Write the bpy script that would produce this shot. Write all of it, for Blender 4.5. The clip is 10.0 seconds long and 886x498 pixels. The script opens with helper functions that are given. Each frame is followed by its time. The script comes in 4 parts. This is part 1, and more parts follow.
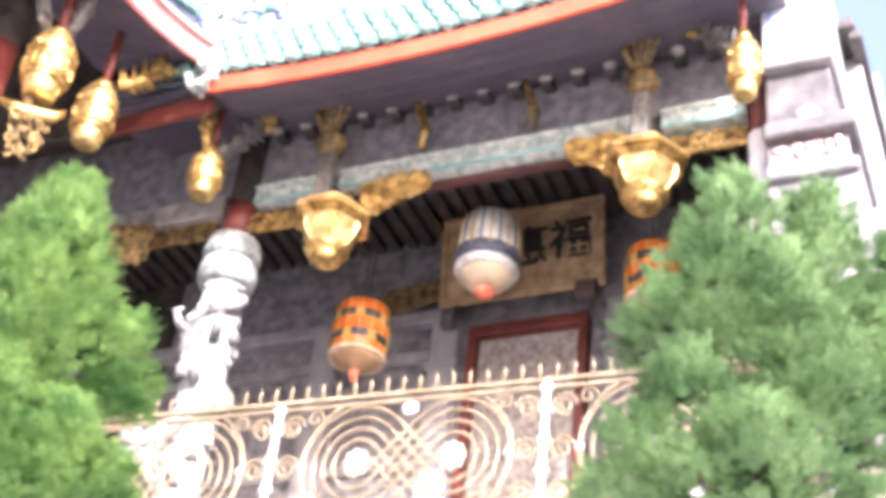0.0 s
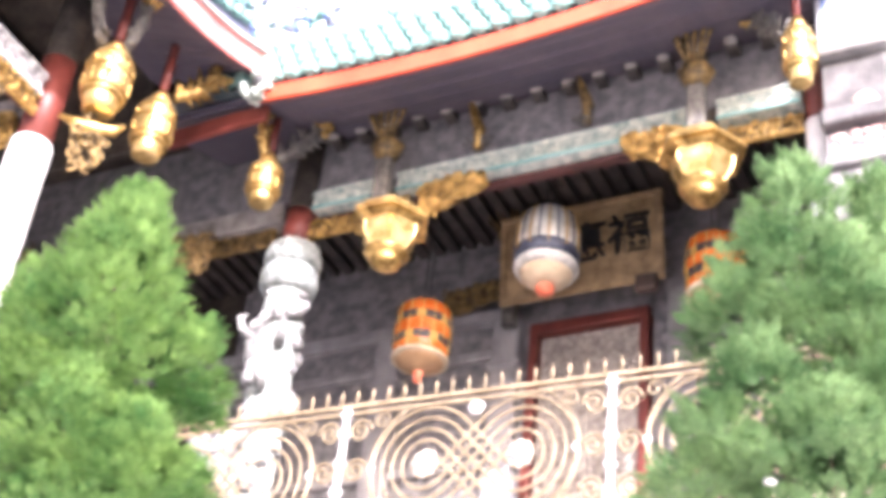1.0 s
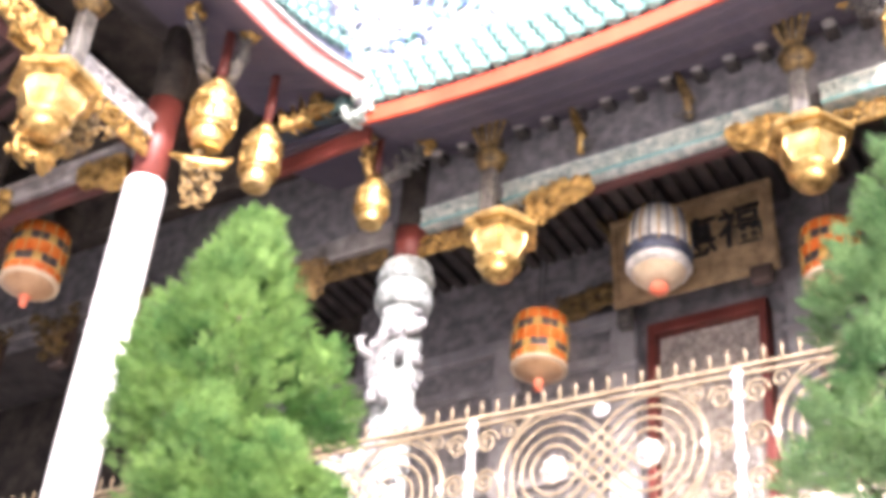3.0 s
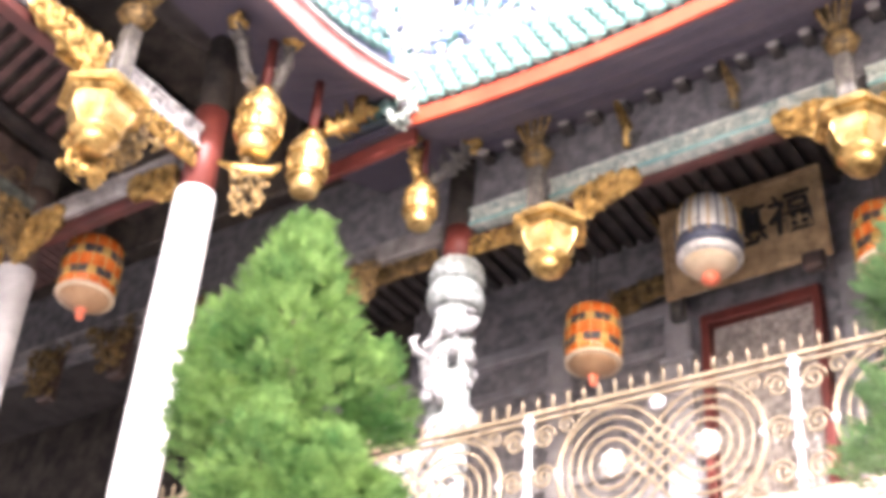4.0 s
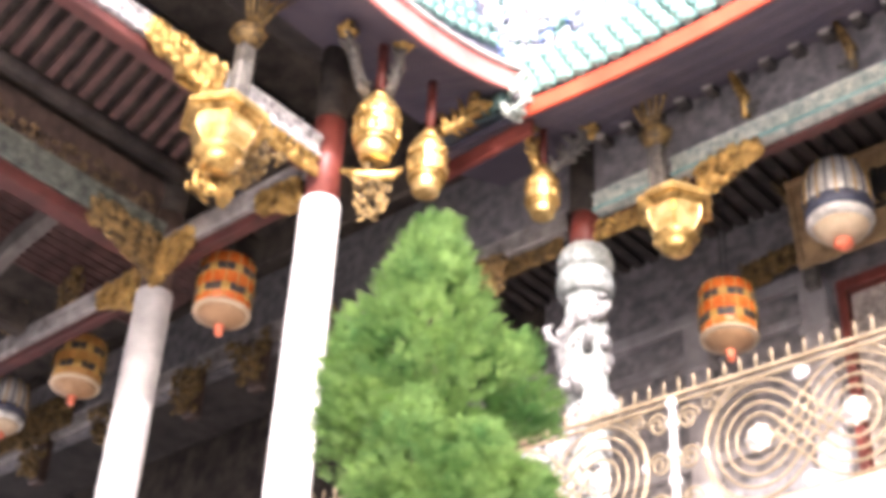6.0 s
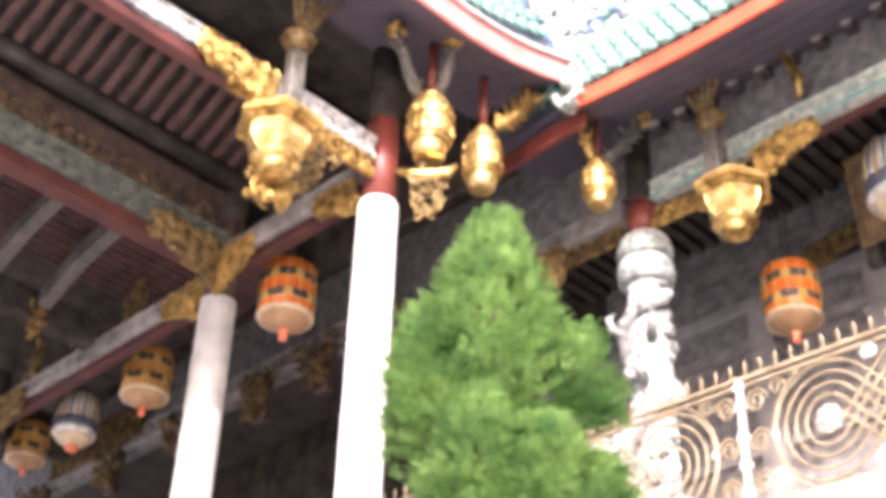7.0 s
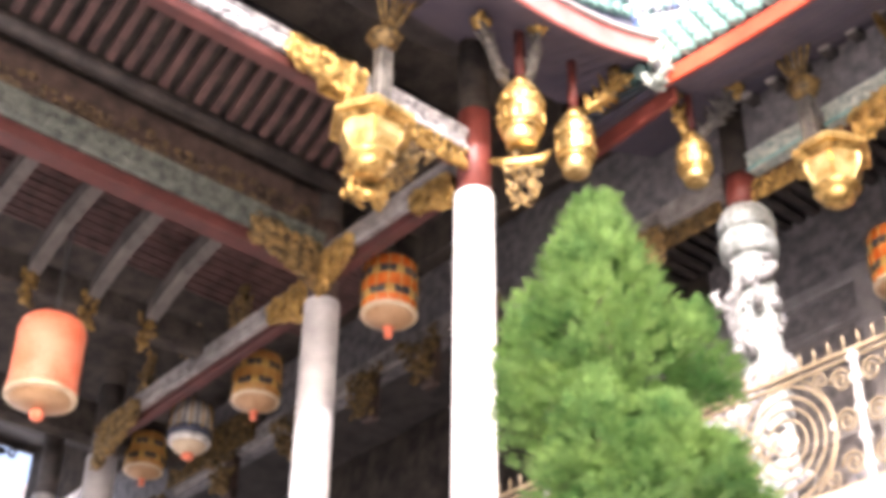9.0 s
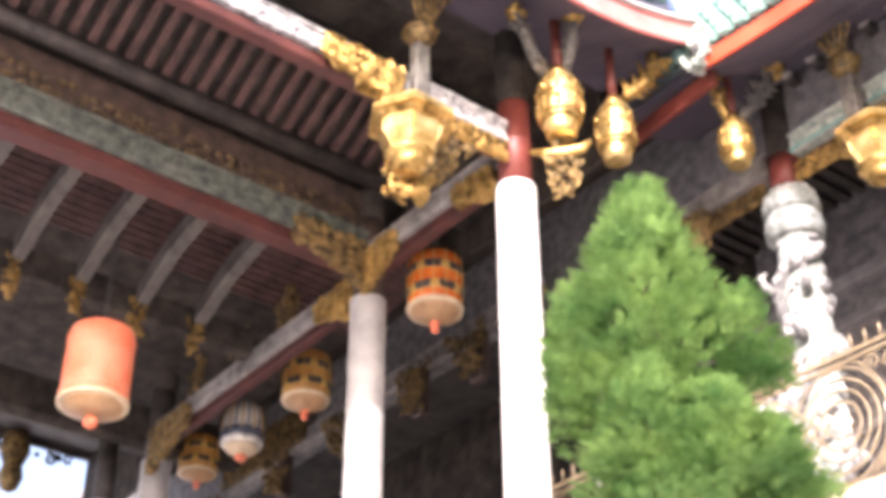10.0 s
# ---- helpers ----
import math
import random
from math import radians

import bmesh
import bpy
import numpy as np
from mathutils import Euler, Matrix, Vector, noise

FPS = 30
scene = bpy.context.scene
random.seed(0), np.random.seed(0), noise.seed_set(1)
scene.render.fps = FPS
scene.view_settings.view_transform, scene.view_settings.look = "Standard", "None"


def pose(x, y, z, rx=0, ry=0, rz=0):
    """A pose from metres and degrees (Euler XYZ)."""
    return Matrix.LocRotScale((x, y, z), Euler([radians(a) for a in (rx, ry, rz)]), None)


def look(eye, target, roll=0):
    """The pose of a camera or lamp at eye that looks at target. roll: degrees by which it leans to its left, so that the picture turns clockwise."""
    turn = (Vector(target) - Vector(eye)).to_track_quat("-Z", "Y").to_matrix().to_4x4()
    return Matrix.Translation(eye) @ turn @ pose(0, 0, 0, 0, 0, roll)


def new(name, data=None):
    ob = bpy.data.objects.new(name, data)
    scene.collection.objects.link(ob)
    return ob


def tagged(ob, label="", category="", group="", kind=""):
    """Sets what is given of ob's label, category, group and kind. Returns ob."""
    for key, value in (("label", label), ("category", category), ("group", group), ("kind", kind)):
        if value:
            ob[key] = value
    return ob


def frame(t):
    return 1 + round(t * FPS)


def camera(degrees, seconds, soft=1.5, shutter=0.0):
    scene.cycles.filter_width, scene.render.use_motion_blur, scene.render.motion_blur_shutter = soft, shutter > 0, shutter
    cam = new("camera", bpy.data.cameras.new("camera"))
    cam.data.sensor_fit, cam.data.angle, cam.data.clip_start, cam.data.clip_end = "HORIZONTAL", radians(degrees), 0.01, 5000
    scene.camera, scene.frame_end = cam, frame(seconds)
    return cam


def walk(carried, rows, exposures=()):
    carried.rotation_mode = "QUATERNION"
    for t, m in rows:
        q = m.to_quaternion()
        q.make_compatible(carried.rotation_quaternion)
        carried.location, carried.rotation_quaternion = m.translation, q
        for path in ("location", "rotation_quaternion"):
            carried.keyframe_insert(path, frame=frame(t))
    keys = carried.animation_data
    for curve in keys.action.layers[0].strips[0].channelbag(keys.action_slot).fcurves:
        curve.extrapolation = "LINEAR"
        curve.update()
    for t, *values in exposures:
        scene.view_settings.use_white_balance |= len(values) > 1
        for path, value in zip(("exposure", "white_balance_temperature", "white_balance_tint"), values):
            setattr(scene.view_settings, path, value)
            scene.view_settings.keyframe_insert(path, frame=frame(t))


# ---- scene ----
cam = camera(34.5, 10.0, soft=5.3, shutter=0.5)
PATH = [
    (0, (1.622, -1.169, 0.01), (0.896, 0.281, 1.18), 7.3),
    (0.5, (1.6, -1.188, -0.008), (0.843, 0.247, 1.163), 6.9),
    (1, (1.59, -1.207, -0.024), (0.796, 0.213, 1.141), 6.8),
    (1.5, (1.57, -1.184, -0.051), (0.746, 0.214, 1.119), 6.6),
    (2, (1.567, -1.212, -0.082), (0.717, 0.166, 1.091), 5.8),
    (2.5, (1.546, -1.249, -0.084), (0.664, 0.109, 1.089), 5.6),
    (3.8, (1.592, -1.255, -0.099), (0.626, 0.055, 1.064), 4.9),
    (4, (1.565, -1.267, -0.108), (0.59, 0.035, 1.056), 4.7),
    (4.5, (1.553, -1.283, -0.122), (0.545, -0.006, 1.041), 4.0),
    (5, (1.552, -1.3, -0.125), (0.513, -0.043, 1.032), 4.0),
    (5.5, (1.544, -1.318, -0.123), (0.47, -0.085, 1.028), 3.8),
    (7, (1.558, -1.345, -0.15), (0.385, -0.193, 0.989), 2.1),
    (7.5, (1.536, -1.362, -0.141), (0.341, -0.231, 0.997), 2.1),
    (8, (1.524, -1.37, -0.135), (0.301, -0.262, 0.996), 1.7),
    (8.5, (1.527, -1.378, -0.163), (0.281, -0.291, 0.962), 1.5),
    (9, (1.525, -1.385, -0.152), (0.258, -0.322, 0.973), 0.8),
    (9.5, (1.514, -1.373, -0.15), (0.223, -0.335, 0.971), 0.3),
    (10, (1.525, -1.38, -0.139), (0.215, -0.362, 0.977), -0.2),
]
walk(cam, [(t, look(eye, aim, roll)) for t, eye, aim, roll in PATH], exposures=[(0.0, 2.22, 5700, 23), (4.5, 2.06, 5850, 22), (10.0, 1.90, 6100, 22)])

# ---- light ----
SUN_EL, SUN_AZ = 26.0, 138.0      # degrees; azimuth from +y towards +x
world = bpy.data.worlds.new("sky")
scene.world = world
world.use_nodes = True
wn = world.node_tree.nodes
sky = wn.new("ShaderNodeTexSky")
sky.sky_type = "NISHITA"
sky.sun_disc = False
sky.sun_elevation, sky.sun_rotation = radians(SUN_EL), radians(SUN_AZ)
sky.dust_density, sky.air_density, sky.ozone_density = 6.0, 1.0, 0.3
wn["Background"].inputs["Strength"].default_value = 0.15
haze = wn.new("ShaderNodeHueSaturation")
haze.inputs["Saturation"].default_value = 0.75
world.node_tree.links.new(sky.outputs[0], haze.inputs["Color"])
world.node_tree.links.new(haze.outputs[0], wn["Background"].inputs["Color"])
sun_data = bpy.data.lights.new("sun", "SUN")
sun_data.energy, sun_data.angle, sun_data.color = 2.2, radians(0.6), (1.0, 0.95, 0.88)
sun = new("sun", sun_data)
sd = Vector((math.sin(radians(SUN_AZ)) * math.cos(radians(SUN_EL)), math.cos(radians(SUN_AZ)) * math.cos(radians(SUN_EL)), math.sin(radians(SUN_EL))))
sun.matrix_world = look((6, -8, 14), Vector((6, -8, 14)) - sd)


# ---- materials ----
def mat(name, a, b, rough=0.6, metal=0.0, scale=6.0, bump=0.3, fine=60.0, vary=0.0, spec=0.5, trans=0.0):
    """Two colours mixed by coarse and fine noise, with a fine relief."""
    m = bpy.data.materials.new(name)
    m.use_nodes = True
    nt = m.node_tree
    n, l = nt.nodes, nt.links
    p = n["Principled BSDF"]
    co = n.new("ShaderNodeTexCoord")
    n1, n2 = n.new("ShaderNodeTexNoise"), n.new("ShaderNodeTexNoise")
    n1.inputs["Scale"].default_value, n2.inputs["Scale"].default_value = scale, fine
    n1.inputs["Detail"].default_value, n2.inputs["Detail"].default_value = 5, 3
    l.new(co.outputs["Object"], n1.inputs["Vector"])
    l.new(co.outputs["Object"], n2.inputs["Vector"])
    add = n.new("ShaderNodeMath")
    add.operation = "MULTIPLY_ADD"
    add.inputs[1].default_value = 0.45
    l.new(n2.outputs["Fac"], add.inputs[0])
    l.new(n1.outputs["Fac"], add.inputs[2])
    ramp = n.new("ShaderNodeValToRGB")
    ramp.color_ramp.elements[0].position, ramp.color_ramp.elements[1].position = 0.55, 0.9
    ramp.color_ramp.elements[0].color, ramp.color_ramp.elements[1].color = (*a, 1), (*b, 1)
    l.new(add.outputs[0], ramp.inputs["Fac"])
    out = ramp.outputs["Color"]
    if vary:
        info = n.new("ShaderNodeObjectInfo")
        geo = n.new("ShaderNodeNewGeometry")
        s = n.new("ShaderNodeMath")
        s.operation = "ADD"
        l.new(info.outputs["Random"], s.inputs[0])
        l.new(geo.outputs["Random Per Island"], s.inputs[1])
        mr = n.new("ShaderNodeMapRange")
        mr.inputs["From Max"].default_value = 2.0
        mr.inputs["To Min"].default_value, mr.inputs["To Max"].default_value = 1 - vary, 1 + vary
        l.new(s.outputs[0], mr.inputs["Value"])
        hsv = n.new("ShaderNodeHueSaturation")
        l.new(mr.outputs["Result"], hsv.inputs["Value"])
        l.new(out, hsv.inputs["Color"])
        out = hsv.outputs["Color"]
    l.new(out, p.inputs["Base Color"])
    p.inputs["Roughness"].default_value, p.inputs["Metallic"].default_value = rough, metal
    p.inputs["Specular IOR Level"].default_value = spec
    if trans:
        p.inputs["Transmission Weight"].default_value = trans
    if bump:
        bp = n.new("ShaderNodeBump")
        bp.inputs["Strength"].default_value, bp.inputs["Distance"].default_value = bump, 0.02
        l.new(add.outputs[0], bp.inputs["Height"])
        l.new(bp.outputs["Normal"], p.inputs["Normal"])
    return m


GOLD = mat("gilding", (0.17, 0.10, 0.026), (0.74, 0.49, 0.165), 0.34, 0.85, 9, 0.4, 50)
GOLD_BRIGHT = mat("bright_gilding", (0.48, 0.31, 0.09), (0.86, 0.66, 0.30), 0.28, 0.85, 9, 0.1, 40)
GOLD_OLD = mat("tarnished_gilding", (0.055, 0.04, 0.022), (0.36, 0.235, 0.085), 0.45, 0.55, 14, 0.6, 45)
GREY_CARVED = mat("grey_carved_wood", (0.05, 0.046, 0.042), (0.17, 0.155, 0.13), 0.6, 0, 18, 0.8, 70)
WOOD_DARK = mat("dark_wood", (0.030, 0.026, 0.024), (0.09, 0.076, 0.066), 0.55, 0, 5, 0.4, 40)
WOOD_GREY = mat("weathered_grey_wood", (0.15, 0.135, 0.125), (0.40, 0.37, 0.34), 0.65, 0, 6, 0.5, 50)
WOOD_BROWN = mat("brown_wood", (0.042, 0.028, 0.022), (0.115, 0.075, 0.058), 0.6, 0, 7, 0.4, 50)
RED_WOOD = mat("red_lacquer", (0.11, 0.022, 0.016), (0.20, 0.045, 0.032), 0.5, 0, 4, 0.2, 60)
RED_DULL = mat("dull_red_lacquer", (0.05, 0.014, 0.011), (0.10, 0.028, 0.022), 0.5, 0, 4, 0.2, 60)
TEAL_EDGE = mat("teal_edge_paint", (0.16, 0.33, 0.31), (0.34, 0.52, 0.48), 0.5, 0, 6, 0.2, 50)
WOOD_BLACK = mat("near_black_wood", (0.024, 0.021, 0.019), (0.075, 0.062, 0.05), 0.65, 0, 5, 0.4, 40, spec=0.1)
RED_FASCIA = mat("orange_red_paint", (0.46, 0.055, 0.02), (0.58, 0.095, 0.04), 0.5, 0, 3, 0.15, 40)
# Red paint turned pink: the sun's wash on the pavilion eave, as colour.
PINK_RED = mat("sunlit_red_paint", (0.50, 0.14, 0.125), (0.62, 0.23, 0.21), 0.5, 0, 3, 0.15, 40)
SOFFIT = mat("purple_brown_boards", (0.078, 0.070, 0.096), (0.125, 0.102, 0.124), 0.6, 0, 3, 0.2, 40)
STONE_WHITE = mat("pale_granite", (0.62, 0.60, 0.58), (0.82, 0.81, 0.79), 0.6, 0, 5, 0.25, 90)
STONE_GREY = mat("grey_stone", (0.22, 0.205, 0.205), (0.38, 0.36, 0.355), 0.7, 0, 4, 0.4, 60)
PIER_STONE = mat("pale_pier_stone", (0.15, 0.145, 0.145), (0.28, 0.27, 0.265), 0.7, 0, 5, 0.3, 50)
PIER_DARK = mat("dark_pier_stone", (0.07, 0.066, 0.066), (0.16, 0.15, 0.148), 0.7, 0, 5, 0.4, 50)
STONE_CARVED = mat("carved_grey_stone", (0.12, 0.115, 0.12), (0.29, 0.27, 0.265), 0.7, 0, 9, 0.6, 50)
STONE_CAP = mat("grey_green_stone", (0.13, 0.145, 0.135), (0.36, 0.38, 0.36), 0.65, 0, 12, 0.5, 60)
# The dark tone stands for shade in the carving's crevices.
DRAGON_STONE = mat("white_dragon_stone", (0.06, 0.058, 0.058), (0.36, 0.355, 0.35), 0.6, 0, 11, 0.7, 45)
BEAM_TEAL = mat("teal_painted_beam", (0.045, 0.055, 0.047), (0.17, 0.18, 0.15), 0.55, 0, 10, 0.5, 50)
BEAM_PALE = mat("pale_relief", (0.26, 0.34, 0.31), (0.74, 0.74, 0.63), 0.55, 0, 14, 0.6, 45)
BEAM_WHITE = mat("white_grey_relief", (0.16, 0.155, 0.16), (0.60, 0.59, 0.59), 0.55, 0, 12, 0.6, 40)
IRON_CREAM = mat("cream_gold_paint", (0.19, 0.14, 0.08), (0.34, 0.27, 0.175), 0.45, 0.1, 6, 0.15, 60)
# Pale granite darkened: shade inside the pavilion is put into the colour.
STONE_SHADED = mat("shaded_granite", (0.30, 0.29, 0.285), (0.46, 0.45, 0.44), 0.65, 0, 5, 0.25, 90)
IRON_WHITE = mat("white_paint", (0.32, 0.31, 0.29), (0.46, 0.44, 0.42), 0.45, 0, 6, 0.1, 60)
DECK = mat("pale_mosaic", (0.20, 0.25, 0.32), (0.42, 0.47, 0.53), 0.4, 0, 7, 0.4, 30)
TILE_GREEN = mat("green_glazed_tile", (0.07, 0.20, 0.175), (0.27, 0.40, 0.36), 0.22, 0, 8, 0.2, 50, vary=0.3)
# Tile green darkened to paint the shade in the gaps between tiles.
TILE_DARK = mat("shaded_green_tile_bed", (0.012, 0.03, 0.028), (0.05, 0.09, 0.08), 0.4, 0, 8, 0.3, 40)
CERAMIC_WHITE = mat("white_ceramic", (0.40, 0.43, 0.46), (0.60, 0.62, 0.64), 0.3, 0, 6, 0.2, 50, vary=0.1)
CERAMIC_BLUE = mat("blue_ceramic", (0.10, 0.18, 0.48), (0.30, 0.42, 0.72), 0.3, 0, 6, 0.2, 50, vary=0.3)
CERAMIC_PINK = mat("pink_ceramic", (0.62, 0.34, 0.32), (0.80, 0.58, 0.52), 0.35, 0, 6, 0.2, 50, vary=0.2)
LANTERN_ORANGE = mat("orange_lantern_paper", (0.55, 0.11, 0.015), (0.74, 0.21, 0.04), 0.24, 0, 7, 0.1, 60)
LANTERN_RED = mat("coral_lantern_paper", (0.72, 0.17, 0.08), (0.80, 0.28, 0.17), 0.5, 0, 5, 0.15, 50)
LANTERN_CREAM = mat("cream_lantern_paper", (0.50, 0.38, 0.24), (0.68, 0.56, 0.38), 0.5, 0, 7, 0.1, 60)
LANTERN_GOLD = mat("ochre_lantern_paper", (0.42, 0.25, 0.05), (0.58, 0.38, 0.10), 0.45, 0, 7, 0.1, 60)
LANTERN_BLACK = mat("black_lantern_figure", (0.02, 0.02, 0.022), (0.06, 0.06, 0.06), 0.45, 0, 9, 0.1, 60)
LANTERN_SILVER = mat("silver_lantern_fabric", (0.42, 0.40, 0.36), (0.85, 0.83, 0.76), 0.4, 0.2, 9, 0.2, 60)
# Navy of the lanterns; also put under the roof tiles as painted shade.
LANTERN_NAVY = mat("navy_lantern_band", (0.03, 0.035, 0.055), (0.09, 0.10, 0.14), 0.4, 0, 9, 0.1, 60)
SIGN_TAN = mat("tan_gilded_board", (0.26, 0.17, 0.085), (0.50, 0.35, 0.18), 0.5, 0.1, 9, 0.4, 45)
INK = mat("black_lacquer", (0.012, 0.012, 0.012), (0.03, 0.03, 0.03), 0.4, 0, 8, 0.1, 50)
PANEL_BUFF = mat("buff_relief_panel", (0.22, 0.19, 0.16), (0.52, 0.46, 0.40), 0.6, 0, 16, 0.8, 45)
PAVING = mat("granite_paving", (0.36, 0.35, 0.34), (0.48, 0.47, 0.45), 0.8, 0, 1.5, 0.3, 30)
PLASTER = mat("pink_plaster", (0.50, 0.36, 0.29), (0.62, 0.48, 0.40), 0.7, 0, 3, 0.3, 40)
WIRE = mat("dark_wire", (0.05, 0.05, 0.05), (0.12, 0.12, 0.12), 0.5, 0.6, 8, 0, 40)
BARK = mat("bark", (0.06, 0.04, 0.025), (0.14, 0.10, 0.065), 0.8, 0, 12, 0.6, 60)
LEAF = mat("cypress_leaf", (0.060, 0.142, 0.036), (0.225, 0.35, 0.100), 0.55, 0, 3.0, 0.0, 20, vary=0.45, spec=0.3)
LEAF_PALE = mat("pale_cypress_leaf", (0.095, 0.195, 0.070), (0.29, 0.44, 0.18), 0.55, 0, 3.0, 0.0, 20, vary=0.4, spec=0.3)


for leaf in (LEAF, LEAF_PALE):
    nt = leaf.node_tree
    tl, mx = nt.nodes.new("ShaderNodeBsdfTranslucent"), nt.nodes.new("ShaderNodeMixShader")
    bs = nt.nodes["Principled BSDF"]
    nt.links.new(bs.inputs["Base Color"].links[0].from_socket, tl.inputs["Color"])
    mx.inputs[0].default_value = 0.28
    nt.links.new(bs.outputs[0], mx.inputs[1])
    nt.links.new(tl.outputs[0], mx.inputs[2])
    nt.links.new(mx.outputs[0], nt.nodes["Material Output"].inputs["Surface"])


# ---- mesh tools ----
class M:
    """Collects vertices and faces of one mesh."""

    def __init__(self):
        self.v, self.f = [], []

    def add(self, verts, faces):
        k = len(self.v)
        self.v.extend(tuple(p) for p in verts)
        self.f.extend(tuple(i + k for i in q) for q in faces)
        return self

    def box(self, x0, y0, z0, x1, y1, z1, b=0.008):
        c = ((x0 + x1) / 2, (y0 + y1) / 2, (z0 + z1) / 2)
        h = (abs(x1 - x0) / 2, abs(y1 - y0) / 2, abs(z1 - z0) / 2)
        b = min(b, min(h) * 0.6)
        signs = [(i, j, k) for i in (-1, 1) for j in (-1, 1) for k in (-1, 1)]
        at = {}
        verts = []
        for s in signs:
            for a in range(3):
                at[s, a] = len(verts)
                verts.append([c[i] + s[i] * (h[i] - (0 if i == a else b)) for i in range(3)])
        faces = []
        for a in range(3):
            o = [i for i in range(3) if i != a]
            for s in (-1, 1):
                q = []
                for u, w in ((-1, -1), (1, -1), (1, 1), (-1, 1)):
                    g = [0, 0, 0]
                    g[a], g[o[0]], g[o[1]] = s, u, w
                    q.append(at[tuple(g), a])
                faces.append(q)
            for u in (-1, 1):
                for w in (-1, 1):
                    g, e = [0, 0, 0], [0, 0, 0]
                    g[o[0]] = e[o[0]] = u
                    g[o[1]] = e[o[1]] = w
                    g[a], e[a] = -1, 1
                    faces.append([at[tuple(g), o[0]], at[tuple(e), o[0]], at[tuple(e), o[1]], at[tuple(g), o[1]]])
        for s in signs:
            faces.append([at[s, 0], at[s, 1], at[s, 2]])
        return self.add(verts, faces)

    def lathe(self, prof, n=20, c=(0, 0, 0), mod=None, turn=0.0):
        verts, faces = [], []
        for i, (r, z) in enumerate(prof):
            for k in range(n):
                a = 2 * math.pi * k / n + turn
                q = r * (mod(a, z) if mod else 1)
                verts.append((c[0] + q * math.cos(a), c[1] + q * math.sin(a), c[2] + z))
        for i in range(len(prof) - 1):
            for k in range(n):
                j = (k + 1) % n
                faces.append((i * n + k, i * n + j, (i + 1) * n + j, (i + 1) * n + k))
        faces.append(tuple(reversed(range(n))))
        faces.append(tuple(range((len(prof) - 1) * n, len(prof) * n)))
        return self.add(verts, faces)

    def tube(self, pts, r, n=6, closed=False):
        pts = [Vector(p) for p in pts]
        rs = r if isinstance(r, (list, tuple)) else [r] * len(pts)
        verts, faces, m = [], [], len(pts)
        for i, p in enumerate(pts):
            a = pts[(i - 1) % m] if (closed or i) else pts[i]
            b = pts[(i + 1) % m] if (closed or i < m - 1) else pts[i]
            d = (b - a).normalized()
            u = d.cross(Vector((0.13, 0.97, 0.21))).normalized()
            w = d.cross(u)
            for k in range(n):
                t = 2 * math.pi * k / n
                verts.append(p + (u * math.cos(t) + w * math.sin(t)) * rs[i])
        for i in range(m if closed else m - 1):
            for k in range(n):
                j, e = (k + 1) % n, (i + 1) % m
                faces.append((i * n + k, i * n + j, e * n + j, e * n + k))
        if not closed:
            faces.append(tuple(reversed(range(n))))
            faces.append(tuple(range((m - 1) * n, m * n)))
        return self.add(verts, faces)

    def blob(self, c, r, n=7):
        r = r if isinstance(r, (tuple, list)) else (r, r, r)
        rows = 5
        verts, faces = [], []
        for i in range(1, rows):
            t = math.pi * i / rows
            for k in range(n):
                a = 2 * math.pi * (k + 0.5 * (i % 2)) / n
                verts.append((c[0] + r[0] * math.sin(t) * math.cos(a), c[1] + r[1] * math.sin(t) * math.sin(a), c[2] + r[2] * math.cos(t)))
        verts += [(c[0], c[1], c[2] + r[2]), (c[0], c[1], c[2] - r[2])]
        top, bot = len(verts) - 2, len(verts) - 1
        for i in range(rows - 2):
            for k in range(n):
                j = (k + 1) % n
                faces.append((i * n + k, (i + 1) * n + k, (i + 1) * n + j, i * n + j))
        for k in range(n):
            j = (k + 1) % n
            faces.append((top, k, j))
            faces.append((bot, (rows - 2) * n + j, (rows - 2) * n + k))
        return self.add(verts, faces)

    def sweep(self, path, prof):
        """Sweeps a closed profile of (offset vector per path point) lists: prof(i) gives the ring at path[i]."""
        rings = [[Vector(p) + Vector(o) for o in prof(i)] for i, p in enumerate(path)]
        n = len(rings[0])
        verts = [q for ring in rings for q in ring]
        faces = []
        for i in range(len(rings) - 1):
            for k in range(n):
                j = (k + 1) % n
                faces.append((i * n + k, i * n + j, (i + 1) * n + j, (i + 1) * n + k))
        faces.append(tuple(reversed(range(n))))
        faces.append(tuple(range((len(rings) - 1) * n, len(rings) * n)))
        return self.add(verts, faces)

    def moved(self, m):
        self.v = [tuple(m @ Vector(p)) for p in self.v]
        return self

    def join(self, other, m=None):
        return self.add([m @ Vector(p) for p in other.v] if m else other.v, other.f)

    def mesh(self, name, material, smooth=False, fix=True):
        me = bpy.data.meshes.new(name)
        me.from_pydata(self.v, [], self.f)
        if fix:
            bm = bmesh.new()
            bm.from_mesh(me)
            bmesh.ops.recalc_face_normals(bm, faces=bm.faces)
            bm.to_mesh(me)
            bm.free()
        me.materials.append(material)
        if smooth:
            me.polygons.foreach_set("use_smooth", [True] * len(me.polygons))
        me.update()
        return me


JOINED = ("scrollwork", "relief", "carving", "lower_drop", "lower_knot", "fringe", "gilded_drop", "frieze_relief", "foot", "head")


def part(name, m, material, parent=None, label="", smooth=False, fix=True):
    ob = new(name, m.mesh(name, material, smooth, fix))
    if parent:
        ob.parent = parent
    if name in JOINED:
        ob["kind"] = "stuff"
    return tagged(ob, label) if label else ob


